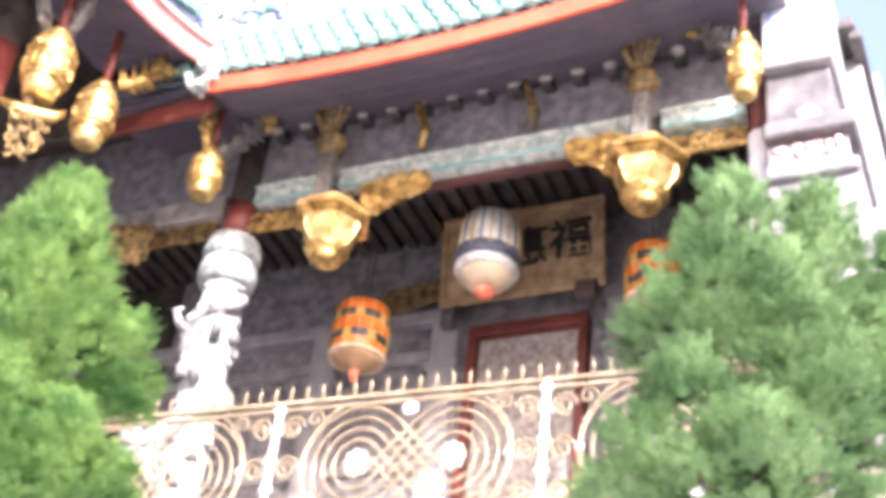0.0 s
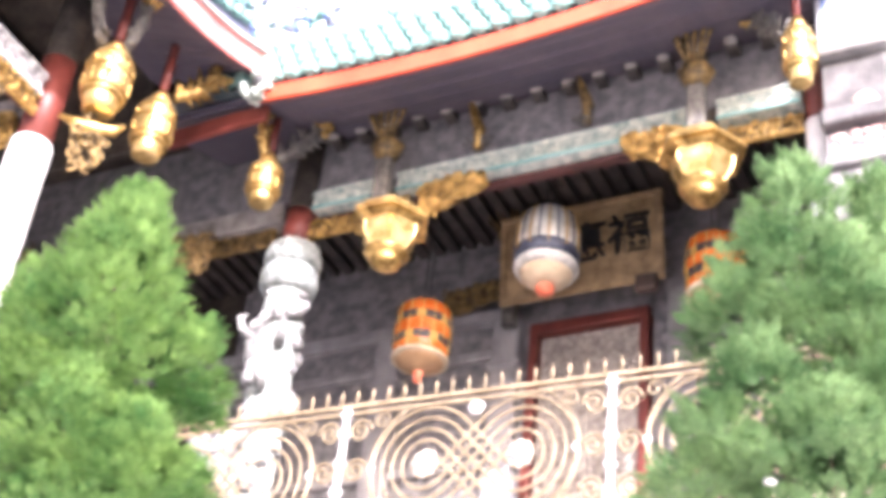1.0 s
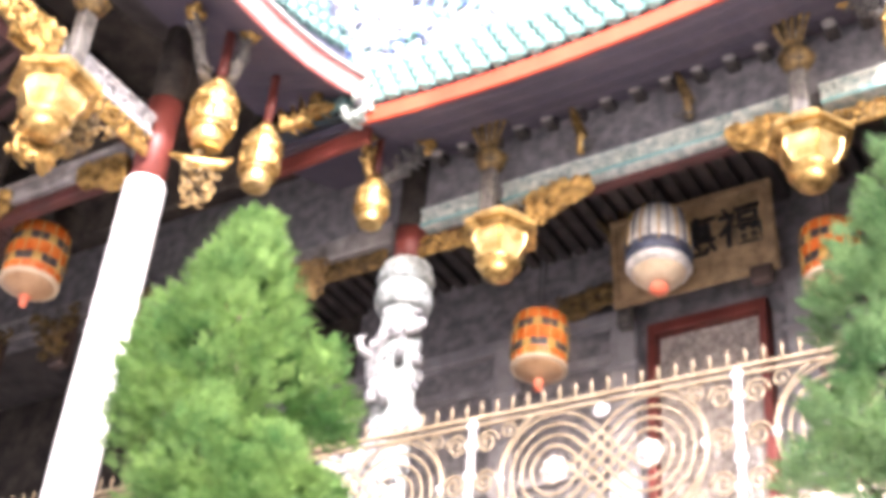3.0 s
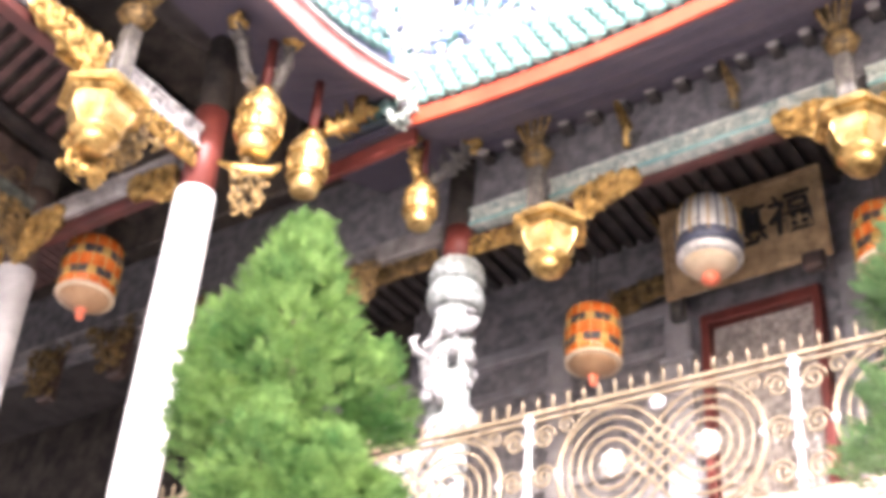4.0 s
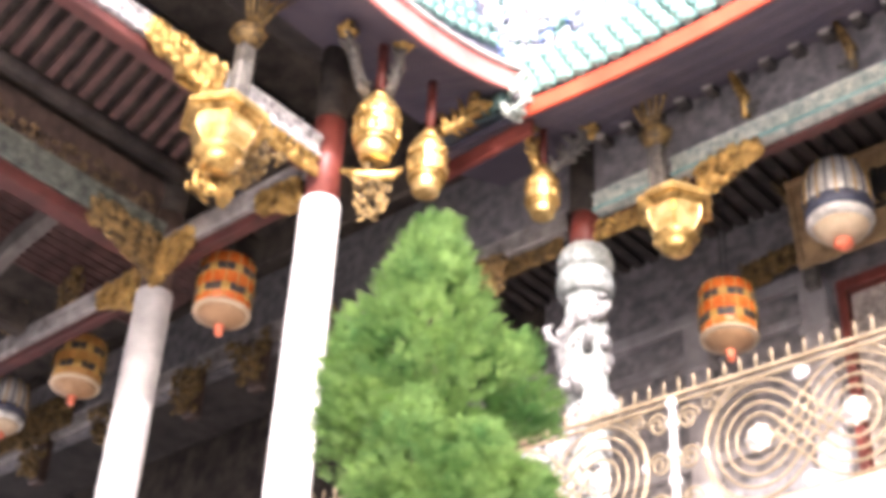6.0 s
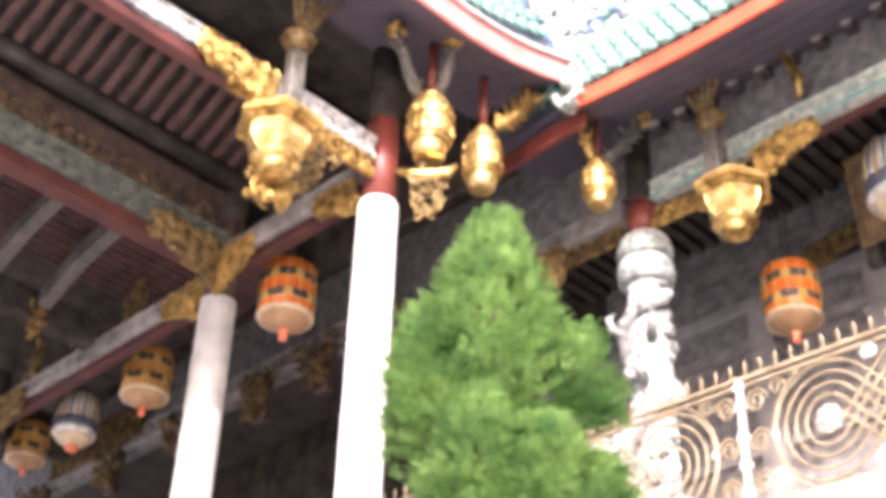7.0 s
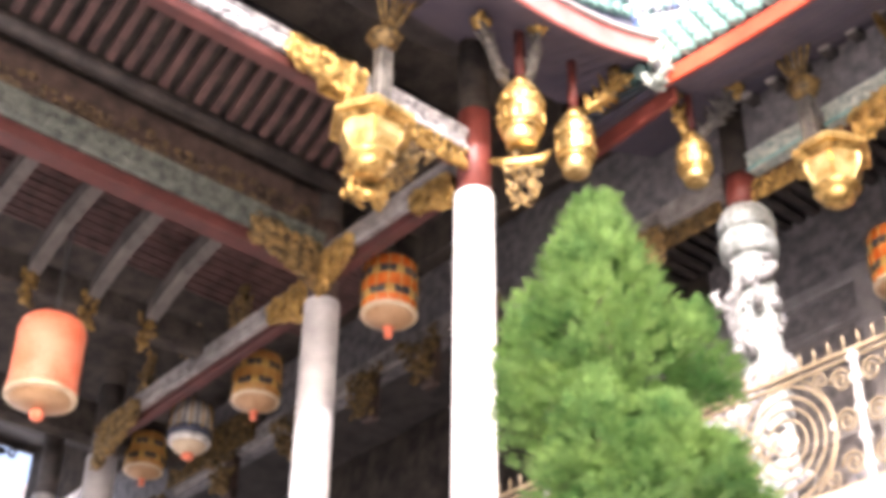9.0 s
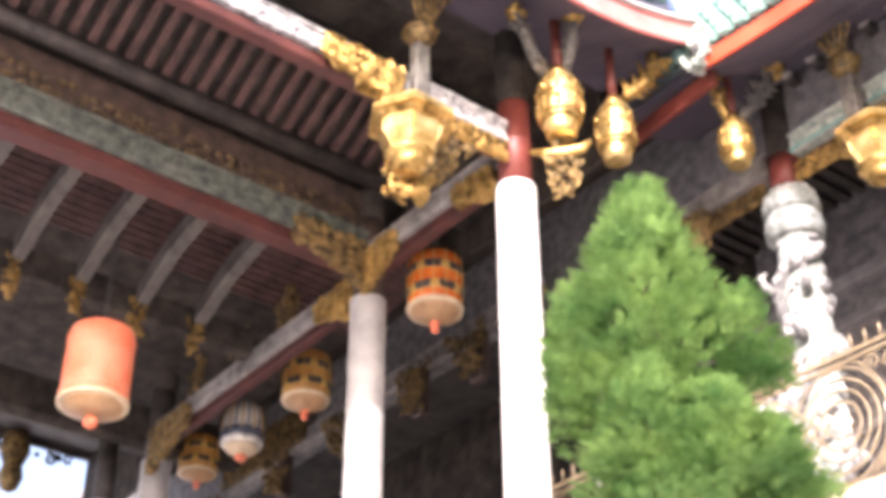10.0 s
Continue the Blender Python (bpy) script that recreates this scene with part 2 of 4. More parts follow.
def thing(name, at, label, category, group="", kind="", rz=0.0):
    ob = new(name)
    ob.empty_display_size = 0.1
    ob.matrix_basis = pose(*at, 0, 0, rz)
    return tagged(ob, label, category, group, kind)


def setting(name, m, material, label, smooth=False):
    return tagged(part(name, m, material, None, "", smooth), label, name.split("_")[0], "", "structure")


def spiral(c, r, turns=1.6, sense=1, start=0.0, flat="xz", n=18):
    pts = []
    for i in range(n + 1):
        t = i / n
        a, q = start + sense * 2 * math.pi * turns * t, r * (1 - 0.85 * t)
        u, w = q * math.cos(a), q * math.sin(a)
        pts.append((c[0] + u, c[1], c[2] + w) if flat == "xz" else (c[0], c[1] + u, c[2] + w))
    return pts


def scrollwork(w, h, seed, thick=0.03, count=None, size=0.05):
    """Openwork of scrolls, leaves and buds filling a strip w by h in the xz plane, facing -y."""
    rnd = random.Random(seed)
    m = M()
    cols = max(2, int(w / size))
    rows = max(1, int(h / size))
    for i in range(cols):
        for j in range(rows):
            x = (i + 0.5 + rnd.uniform(-0.25, 0.25)) * w / cols
            z = (j + 0.5 + rnd.uniform(-0.25, 0.25)) * h / rows
            r = size * rnd.uniform(0.4, 0.62)
            y = -thick * rnd.uniform(0.1, 0.9)
            if rnd.random() < 0.62:
                m.tube(spiral((x, y, z), r, rnd.uniform(0.9, 1.5), rnd.choice((-1, 1)), rnd.uniform(0, 6.28), n=9), r * 0.26, 5)
            else:
                m.blob((x, y, z), (r * rnd.uniform(0.6, 1), thick * 0.6, r * rnd.uniform(0.5, 0.9)), 6)
    return m


def hull_scroll(pts, seed, n, size, thick):
    """Scrolls and buds strewn through a four-cornered patch of the xz plane."""
    rnd = random.Random(seed)
    m = M()
    a, b, c, d = [Vector(p) for p in pts]
    for i in range(n):
        u, v = rnd.random(), rnd.random()
        p = (a * (1 - u) + b * u) * (1 - v) + (d * (1 - u) + c * u) * v
        r = size * rnd.uniform(0.5, 1.0)
        y = p.y - thick * rnd.random()
        if rnd.random() < 0.8:
            m.tube(spiral((p.x, y, p.z), r * 1.25, rnd.uniform(0.7, 1.4), rnd.choice((-1, 1)), rnd.uniform(0, 6.28), n=9), r * 0.27, 5)
        else:
            m.blob((p.x, y, p.z), (r * 0.5, thick * 0.25, r * rnd.uniform(0.25, 0.6)), 6)
    return m

WOOD_SLAT = mat("red_brown_slats", (0.045, 0.022, 0.018), (0.12, 0.06, 0.05), 0.6, 0, 7, 0.4, 50)
WOOD_GREY2 = mat("dull_grey_brown_wood", (0.055, 0.05, 0.045), (0.14, 0.125, 0.11), 0.65, 0, 6, 0.5, 50)
WOOD_CARVED = mat("brown_gilt_carving", (0.05, 0.035, 0.025), (0.20, 0.13, 0.06), 0.5, 0.2, 9, 0.5, 50)

# ---- plan ----
YW, YF, YB = 6.8, 6.1, 8.7          # wing columns, fence, back wall
XP, X2, X3, YP = -5.1, -7.06, -10.8, 4.48   # pavilion columns
FLOOR, PAV_FLOOR, GROUND = 3.0, 2.1, -1.95
EAVE_Y, EAVE_X = 5.6, -4.08


def eave_wing(x):
    return 7.35 + 0.036 * (x + 2.45) ** 2


def eave_pav(y):
    return 7.44 + (0.155 * max(0.0, y - 4.2) ** 2 if y > 4.2 else 0.012 * (4.2 - y) ** 2)


# ---- ground, terrace and walls ----
setting("ground", M().box(-400, -400, GROUND - 0.4, 400, 400, GROUND, 0.01), PAVING, "pale granite paving of the forecourt")
setting("terrace", M().box(-18.5, 5.75, GROUND, 3.2, 16, FLOOR, 0.02).box(-15.5, -6.0, GROUND + 0.002, -4.8, 5.75, PAV_FLOOR, 0.02), STONE_GREY, "raised grey stone terrace under the temple")
setting("coping", M().box(-9.0, -0.12, FLOOR - 0.4, 1.4, 0.12, 3.663, 0.02).moved(pose(0.26, YF, 0, 0, 0, 2.7)), PLASTER, "pink plastered kerb wall carrying the iron fence")

back = M()
setting("wall_west", M().box(-18.5, YB, FLOOR, -6.2, YB + 0.3, 9.2, 0.01), WOOD_BLACK, "near-black timber wall inside the main hall")
back.box(-6.2, YB, FLOOR, -2.94, YB + 0.3, 9.2, 0.01).box(-1.79, YB, FLOOR, 0.8, YB + 0.3, 9.2, 0.01).box(-2.94, YB, 6.92, -1.79, YB + 0.3, 9.2, 0.01)
setting("wall_north", back, STONE_CARVED, "dark grey carved stone wall behind the veranda")
setting("wall_east", M().box(0.5, YW + 0.5, FLOOR, 0.8, YB + 0.4, 8.1, 0.01), STONE_GREY, "grey stone end wall of the side wing")
hall = M()
hall.box(-18.5, 15.7, FLOOR, 3, 16, 10, 0.01)
setting("wall_hall", hall, WOOD_DARK, "dark wall at the back of the hall")

# mouldings and pilasters on the back wall
for i, (z0, z1, d) in enumerate(((7.07, 7.21, 0.10), (6.70, 6.80, 0.06), (5.6, 5.7, 0.05))):
    for a, b in ((-7.5, -3.08), (-1.65, 0.5)):
        setting("trim_%d" % (2 * i + (a > -2)), M().box(a, YB - d, z0, b, YB + 0.02, z1, 0.015), STONE_GREY, "grey stone moulding along the veranda wall")
for i, x in enumerate((-4.35, -3.14, -1.5, 0.5)):
    p = M().box(x - 0.13, YB - 0.12, FLOOR, x + 0.13, YB + 0.02, 7.07, 0.02).box(x - 0.17, YB - 0.15, 6.55, x + 0.17, YB + 0.02, 6.62, 0.02)
    setting("pilaster_%d" % (i + 1), p, STONE_GREY, "flat grey stone pilaster on the veranda wall")

# red framed door with a relief panel
door = thing("door_1", (-2.365, YB - 0.02, 3.69), "red framed temple door with buff relief panels", "door", "", "structure")
door.scale = (0.9, 1, 1)
part("door_frame", M().box(-0.62, -0.06, -0.6, -0.53, 0.12, 3.28, 0.01).box(0.53, -0.06, -0.6, 0.62, 0.12, 3.28, 0.01).box(-0.62, -0.065, 3.18, 0.62, 0.12, 3.29, 0.01), RED_WOOD, door, "red lacquered frame")
for sx in (-1, 1):
    part("door_panel", M().box(min(0, sx * 0.52), 0.02, 0.05, max(0, sx * 0.52), 0.08, 3.17, 0.01), PANEL_BUFF, door, "buff carved panel")
    for z0, z1 in ((2.3, 3.1), (1.3, 2.2), (0.2, 1.2)):
        s = scrollwork(0.36, z1 - z0 - 0.08, int(z0 * 10) + sx, 0.02, None, 0.07)
        part("relief", s.moved(pose(-0.18 + sx * 0.26, 0.02, z0 + 0.04)), PANEL_BUFF, door, "carved scroll relief", True)

# ---- wing roof ----
xs = [0.4 - 4.48 * i / 40 for i in range(41)]
roof = thing("wing_roof", (0, 0, 0), "green glazed tile roof with an orange-red eave board", "roof", "", "structure")
fas = M().sweep([(x, EAVE_Y, eave_wing(x)) for x in xs], lambda i: [(0, 0, 0), (0, 0.035, 0), (0, 0.035, 0.15), (0, 0, 0.15)])
part("fascia", fas, RED_FASCIA, roof, "orange-red painted eave board")
so = M().sweep([(x, EAVE_Y + 0.035, eave_wing(x) + 0.02) for x in xs], lambda i: [(0, 0, 0), (0, 1.3, 8.02 - eave_wing(xs[i]) - 0.02), (0, 1.3, 8.1 - eave_wing(xs[i])), (0, 0, 0.08)])
so.sweep([(EAVE_X - 0.001, EAVE_Y + 0.1, eave_wing(EAVE_X) + 0.1), (-5.2, EAVE_Y + 0.1, eave_wing(EAVE_X) + 0.1)], lambda i: [(0, 0, 0), (0, 1.3, 0.52), (0, 1.3, 0.6), (0, 0, 0.08)])
part("inner_board", M().sweep([(EAVE_X + 0.02, EAVE_Y + 0.12, 7.36), (-5.25, EAVE_Y + 0.12, 7.30)], lambda i: [(0, 0, 0), (0, 0.05, 0), (0, 0.05, 0.16), (0, 0, 0.16)]), RED_WOOD, roof, "brownish red board behind the corner")
# Added dark strip: the drip tiles' shadow, put in as colour.
part("shadow_strip", M().sweep([(x, EAVE_Y + 0.04, eave_wing(x) + 0.14) for x in xs], lambda i: [(0, 0, 0), (0, 0.03, 0), (0, 0.03, 0.14), (0, 0, 0.14)]), LANTERN_NAVY, roof, "dark strip standing for the shadow under the tiles")
part("soffit", so, SOFFIT, roof, "purple-brown soffit boards")
for k in range(5):
    f = (k + 0.6) / 5.4
    part("soffit_batten", M().sweep([(x, EAVE_Y + 0.035 + 1.3 * f, (eave_wing(x) + 0.02) * (1 - f) + 8.02 * f) for x in xs], lambda i: [(0, -0.02, -0.012), (0, 0.02, -0.004), (0, 0.02, 0.02), (0, -0.02, 0.02)]), SOFFIT, roof)
# Bed coloured dark so the gaps between tile ends look shaded.
part("tile_bed", M().sweep([(x, EAVE_Y, eave_wing(x) + 0.16) for x in xs + [-4.6]], lambda i: [(0, 0.03, 0.0), (0, 0.19, 0.66), (0, 0.22, 0.66), (0, 0.07, 0.0)]), TILE_DARK, roof, "green tile bed darkened for shade between tile ends")
deck = M().sweep([(x, EAVE_Y, eave_wing(x) + 0.15) for x in xs + [-4.6, -6.5]], lambda i: [(0, 0.02, 0), (0, 0.5, 0.52), (0, 0.68, 2.6), (0, 1.1, 2.6), (0, 1.1, 0.62), (0, 0.4, 0.18)])
part("deck", deck, DECK, roof, "pale tiled roof face")
setting("ceiling", M().box(-18.5, YW + 0.14, 8.1, 0.8, 16, 8.2, 0.01), WOOD_DARK, "dark timber ceiling of the veranda")
raf = M()
for i in range(60):
    x = 0.8 - i * 0.17
    raf.box(x - 0.05, YW + 0.2, 8.02, x + 0.045, YB, 8.1, 0.006)
setting("ceiling_rafters", raf, WOOD_DARK, "row of dark brown rafters over the veranda")
setting("lintel", M().box(-4.7, YW - 0.02, 7.38, 0.2, YW + 0.12, 8.1, 0.01).box(-18.5, YW - 0.02, 7.33, -4.7, YW + 0.12, 9.2, 0.01), STONE_CARVED, "dark grey carved boards above the wing beam")

# ---- pavilion roof ----
ys = [5.62 - 7.6 * i / 50 for i in range(51)]
proof = thing("pavilion_roof", (0, 0, 0), "pavilion roof with a curving red eave board, pinked for sunlight", "roof", "", "structure")
pf = M().sweep([(EAVE_X, y, eave_pav(y)) for y in ys], lambda i: [(0, 0, -0.02), (-0.035, 0, -0.02), (-0.035, 0, 0.20), (0, 0, 0.20)])
part("fascia", pf, PINK_RED, proof, "red painted eave board, pink standing for sunlight")
part("drip_edge", M().sweep([(EAVE_X + 0.02, y, eave_pav(y) + 0.202) for y in ys], lambda i: [(0.02, 0, 0), (-0.1, 0, 0), (-0.1, 0, 0.03), (0.02, 0, 0.03)]), IRON_WHITE, proof, "thin pale drip edge")
ps = M().sweep([(EAVE_X - 0.035, y, eave_pav(y) + 0.02) for y in ys], lambda i: [(0, 0, 0), (-1.1, 0, 7.95 - eave_pav(ys[i])), (-1.1, 0, 8.03 - eave_pav(ys[i])), (0, 0, 0.08)])
part("soffit", ps, SOFFIT, proof, "purple-brown soffit boards")
part("deck", M().sweep([(EAVE_X - 0.04, y, eave_pav(y) + 0.1) for y in ys], lambda i: [(0, 0, 0.03), (0, 0, 0.09), (-3, 0, 1.9), (-3, 0, 1.4)]), WOOD_DARK, proof, "dark roof boards")
# Navy colour gives the shaded gap beside the side tiles.
part("tile_bed", M().sweep([(EAVE_X - 0.14, y, eave_pav(y) + 0.2) for y in ys], lambda i: [(0, 0, 0), (-0.06, 0, 0.04), (-0.62, 0, 1.75), (-0.56, 0, 1.75)]), LANTERN_NAVY, proof, "bed of the side tiles, darkened for their shaded gap")

# ---- columns ----
def column(x, y, top, r, label, stone=STONE_WHITE, timber=RED_WOOD, foot=PAV_FLOOR):
    t = thing("stone_column", (x, y, foot), label, "column", "stone columns")
    h = top - foot
    part("base", M().lathe([(r * 1.5, 0), (r * 1.5, 0.1), (r * 1.3, 0.16), (r * 1.35, 0.3), (r * 1.08, 0.36)], 28), STONE_GREY, t, "grey stone base", True)
    part("shaft", M().lathe([(r * 1.04, 0.36), (r * 1.02, h * 0.5), (r, h - 0.02), (r * 0.97, h)], 28), stone, t, "", True)
    part("neck", M().lathe([(r * 0.86, h), (r * 0.86, h + 0.8)], 24), timber, t, "lacquered timber neck", True)
    # Top of the neck coloured near black for the shade above the beams.
    part("upper_post", M().lathe([(r * 0.84, h + 0.8), (r * 0.84, h + 1.55)], 16), WOOD_BLACK, t, "upper post darkened to stand for shade", True)
    return t


column(XP, YP, 6.35, 0.155, "smooth pale granite column with a red timber top")
# The three inner columns take the darkened granite as painted shade.
column(X2, YP, 6.30, 0.155, "smooth granite column inside the pavilion, greyed for shade", STONE_SHADED, WOOD_BROWN)
column(-12.05, YP, 6.2, 0.13, "slim granite column beside the far opening, greyed for shade", STONE_SHADED, WOOD_DARK)
column(X3, YP, 6.2, 0.155, "smooth granite column beside the far opening, greyed for shade", STONE_SHADED, WOOD_DARK)
column(0.1, YW, 7.02, 0.10, "slim pale granite column at the wing's end", foot=FLOOR)


def dragon_column(x, y):
    t = thing("dragon_column", (x, y, FLOOR), "white stone column carved with a coiling dragon", "column")
    h = 6.38 - FLOOR
    rnd = random.Random(5)
    s = M().lathe([(0.26, 0), (0.26, 0.2), (0.17, 0.3), (0.17, h)], 24)
    # Core takes a darker stone to paint the crevices' shade.
    part("shaft", s, STONE_CAP, t, "stone core darkened for shade in the crevices", True)
    body = [(0.19 * math.cos(a), 0.19 * math.sin(a), 0.35 + (h - 0.45) * a / 19 + 0.05 * math.sin(a * 2.3)) for a in [i * 0.2 for i in range(96)]]
    c = M().tube(body, [0.05 + 0.035 * math.sin(i / 95 * math.pi) for i in range(96)], 8)
    for i in range(2, 94, 2):
        a = Vector(body[i])
        o = Vector((a.x, a.y, 0)).normalized()
        c.blob(a + o * 0.055, (0.025, 0.025, 0.04), 5)
    for i in range(120):
        a, z = rnd.uniform(0, 6.28), rnd.uniform(0.3, h - 0.05)
        r = rnd.uniform(0.02, 0.075)
        c.blob((0.175 * math.cos(a), 0.175 * math.sin(a), z), (r, r, r * rnd.uniform(0.5, 1.4)), 6)
    for k, (a, z) in enumerate(((4.2, 1.55), (3.6, 1.65), (5.0, 2.4), (4.0, 2.9), (5.4, 2.8))):
        p = Vector((0.2 * math.cos(a), 0.2 * math.sin(a), z))
        o = Vector((math.cos(a), math.sin(a), 0))
        c.tube([p, p + o * 0.10 + Vector((0, 0, 0.05)), p + o * 0.14 + Vector((0, 0, 0.14)), p + o * 0.08 + Vector((0, 0, 0.2))], [0.045, 0.04, 0.03, 0.01], 7)
    part("dragon", c, DRAGON_STONE, t, "high-relief carved dragon and clouds", True)
    petal = lambda a, z: 0.93 + 0.11 * abs(math.sin(a * 8))
    part("lower_ring", M().lathe([(0.19, h), (0.232, h + 0.03), (0.245, h + 0.12), (0.232, h + 0.22), (0.19, h + 0.25)], 60, mod=lambda a, z: 1 + 0.05 * math.sin(a * 12 + z * 50) * math.sin(a * 12 - z * 50)), STONE_CAP, t, "carved grey-green ring", True)
    part("capital", M().lathe([(0.19, h + 0.25), (0.235, h + 0.29), (0.232, h + 0.38), (0.20, h + 0.47), (0.14, h + 0.5)], 60, mod=petal), STONE_CAP, t, "grey-green lotus petal capital", True)
    part("neck", M().lathe([(0.135, h + 0.5), (0.135, h + 0.84)], 24), RED_WOOD, t, "red lacquered timber neck", True)
    # Dark colour paints the shade on the neck above the beam.
    part("upper_post", M().lathe([(0.13, h + 0.84), (0.13, h + 1.6)], 16), WOOD_BLACK, t, "upper post darkened to stand for shade", True)
    # rearing head at the foot
    hd = M()
    for i in range(46):
        hd.blob((-0.33 + rnd.uniform(-0.16, 0.16), -0.12 + rnd.uniform(-0.1, 0.1), 1.88 + rnd.uniform(-0.14, 0.13)), rnd.uniform(0.03, 0.08), 6)
    hd.tube([(-0.16, -0.1, 1.7), (-0.3, -0.13, 1.8), (-0.42, -0.14, 1.96)], [0.12, 0.1, 0.03], 8)
    part("dragon_head", hd, DRAGON_STONE, t, "projecting white stone head", True)


dragon_column(-4.3, YW)

# ---- beams ----
def beam(at, length, rz, z0, z1, thick, material, label, strips=True, seed=1):
    """A beam that starts at the given place and runs along its own +x; its carved face looks to -y."""
    t = thing("carved_beam", at, label, "beam", "carved beams", "", rz)
    part("core", M().box(0, -thick / 2, z0, length, thick / 2, z1, 0.012), material, t)
    h = z1 - z0
    part("edge_moulding", M().box(0, -thick / 2 - 0.02, z1 - 0.03, length, -thick / 2, z1 + 0.005, 0.006), material, t)
    part("edge_moulding", M().box(0, -thick / 2 - 0.02, z0 - 0.005, length, -thick / 2, z0 + 0.03, 0.006), TEAL_EDGE if material is BEAM_PALE else material, t)
    if strips:
        s = scrollwork(length - 0.06, h - 0.07, seed, 0.018, None, 0.06)
        part("relief", s.moved(pose(0.03, -thick / 2, z0 + 0.035)), material, t, "shallow scroll relief", True)
    return t


beam((-4.16, YW, 0), 0.62, 0, 7.18, 7.36, 0.16, BEAM_PALE, "pale teal painted beam with scroll relief", True, 3)
beam((-3.36, YW, 0), 2.54, 0, 7.18, 7.37, 0.16, BEAM_PALE, "long pale teal painted beam with scroll relief", True, 4)
beam((-0.64, YW, 0), 0.64, 0, 7.19, 7.38, 0.16, BEAM_PALE, "pale teal painted beam with scroll relief", True, 5)
tagged(part("red_lintel", M().box(-4.16, YW + 0.02, 7.13, 0.0, YW + 0.12, 7.17, 0.01), RED_DULL), "thin dark red lintel under the carved beam", "beam")
for k, bx in enumerate((-7.4, -8.3, -9.3, -10.6, -12.0, -13.6)):
    hb = thing("hall_bracket", (bx, YW - 0.16, 7.36), "tarnished gilded bracket below the hall beam", "carving", "hall brackets")
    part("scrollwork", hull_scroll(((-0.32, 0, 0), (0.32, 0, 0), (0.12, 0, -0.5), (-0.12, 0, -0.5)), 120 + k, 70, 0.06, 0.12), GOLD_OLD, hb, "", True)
    part("block", M().box(-0.1, 0.02, -0.55, 0.1, 0.14, 0.02, 0.02), WOOD_BROWN, hb)
beam((-7.2, YW, 0), 2.75, 0, 7.12, 7.32, 0.16, WOOD_GREY, "weathered grey beam beside the inner corner", True, 6)
beam((-13.4, YW, 0), 6.1, 0, 7.36, 7.57, 0.18, WOOD_GREY, "weathered grey carved beam along the main hall", True, 12)
# pavilion side beam, running towards the forecourt
beam((XP, -1.94, 0), 5.4, 90, 6.69, 6.88, 0.16, BEAM_WHITE, "white and grey relief beam on the pavilion's side", True, 7)
beam((XP, 3.58, 0), 0.76, 90, 6.69, 6.89, 0.16, BEAM_WHITE, "short white and grey relief beam beside a column", True, 8)
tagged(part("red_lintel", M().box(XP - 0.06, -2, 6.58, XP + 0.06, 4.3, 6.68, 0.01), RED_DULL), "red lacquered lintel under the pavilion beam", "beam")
g = beam((X2, -2.2, 0), 6.6, 90, 6.66, 6.93, 0.2, BEAM_TEAL, "grey-green painted beam inside the pavilion", True, 9)
tagged(part("red_lintel", M().box(X2 - 0.09, -2, 6.52, X2 + 0.09, 4.3, 6.655, 0.01), RED_DULL), "red lacquered lintel under the green beam", "beam")
beam((X2 + 0.1, YP, 0), 1.82, 0, 6.60, 6.80, 0.16, WOOD_GREY, "weathered grey tie beam between two columns", True, 10)
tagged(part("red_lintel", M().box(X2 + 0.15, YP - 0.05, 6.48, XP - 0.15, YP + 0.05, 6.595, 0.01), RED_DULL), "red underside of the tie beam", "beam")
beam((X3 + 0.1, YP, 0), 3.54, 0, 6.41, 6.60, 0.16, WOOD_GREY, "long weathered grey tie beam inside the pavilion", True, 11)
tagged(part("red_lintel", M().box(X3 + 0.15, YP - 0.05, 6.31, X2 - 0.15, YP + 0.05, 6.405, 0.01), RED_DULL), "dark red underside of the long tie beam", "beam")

# pavilion ceiling: a low ridge between the two side frames, then a boarded vault
pc = M()
pc.box(-6.25, -2.2, 8.3, -5.0, 5.62, 8.36, 0.01)
pc.sweep([(-6.2, -2.2, 7.92), (-6.2, 5.6, 7.92)], lambda k: [(0, 0, 0), (-0.86, 0, -0.46), (-0.86, 0, -0.40), (0, 0, 0.06)])
pc.box(-15.2, -2.3, 8.78, -4.95, 5.7, 8.86, 0.01)
pc.box(-12.2, -2.2, 7.2, X2 - 0.11, 5.62, 7.28, 0.01).box(-15.2, 5.55, 8.3, -4.6, YW, 8.36, 0.01).box(-15.2, 5.56, 7.2, XP - 0.1, 5.62, 8.8, 0.01)
setting("ceiling_pavilion", pc, WOOD_BLACK, "dark boarded ceiling of the pavilion")
slats = M()
for i in range(44):
    y = 4.4 - i * 0.165
    slats.sweep([(-6.22, y, 7.82), (-6.82, y, 7.50)], lambda k: [(0, -0.037, 0), (0, 0.037, 0), (0, 0.037, 0.06), (0, -0.037, 0.06)])
setting("ceiling_slats", slats, WOOD_SLAT, "close row of reddish brown ceiling rafters")
tagged(part("purlin", M().box(-6.22, -2, 7.66, -6.08, 4.5, 7.86, 0.03), WOOD_GREY2), "weathered grey purlin above the side lintel", "beam", "purlins")
tagged(part("purlin", M().tube([(-6.87, -2, 7.42), (-6.87, 4.5, 7.42)], 0.075, 12), WOOD_DARK, None, "", True), "round dark purlin behind the rafters", "beam", "purlins")
tagged(part("carved_board", M().box(X2 - 0.03, -2, 6.93, X2 + 0.03, 4.4, 7.40, 0.01), WOOD_BROWN), "brown carved board above the green beam", "board")
cb = thing("board_carving", (X2 + 0.035, -0.3, 6.96), "brown and gilt scroll carving along a board", "carving", "", "", 90)
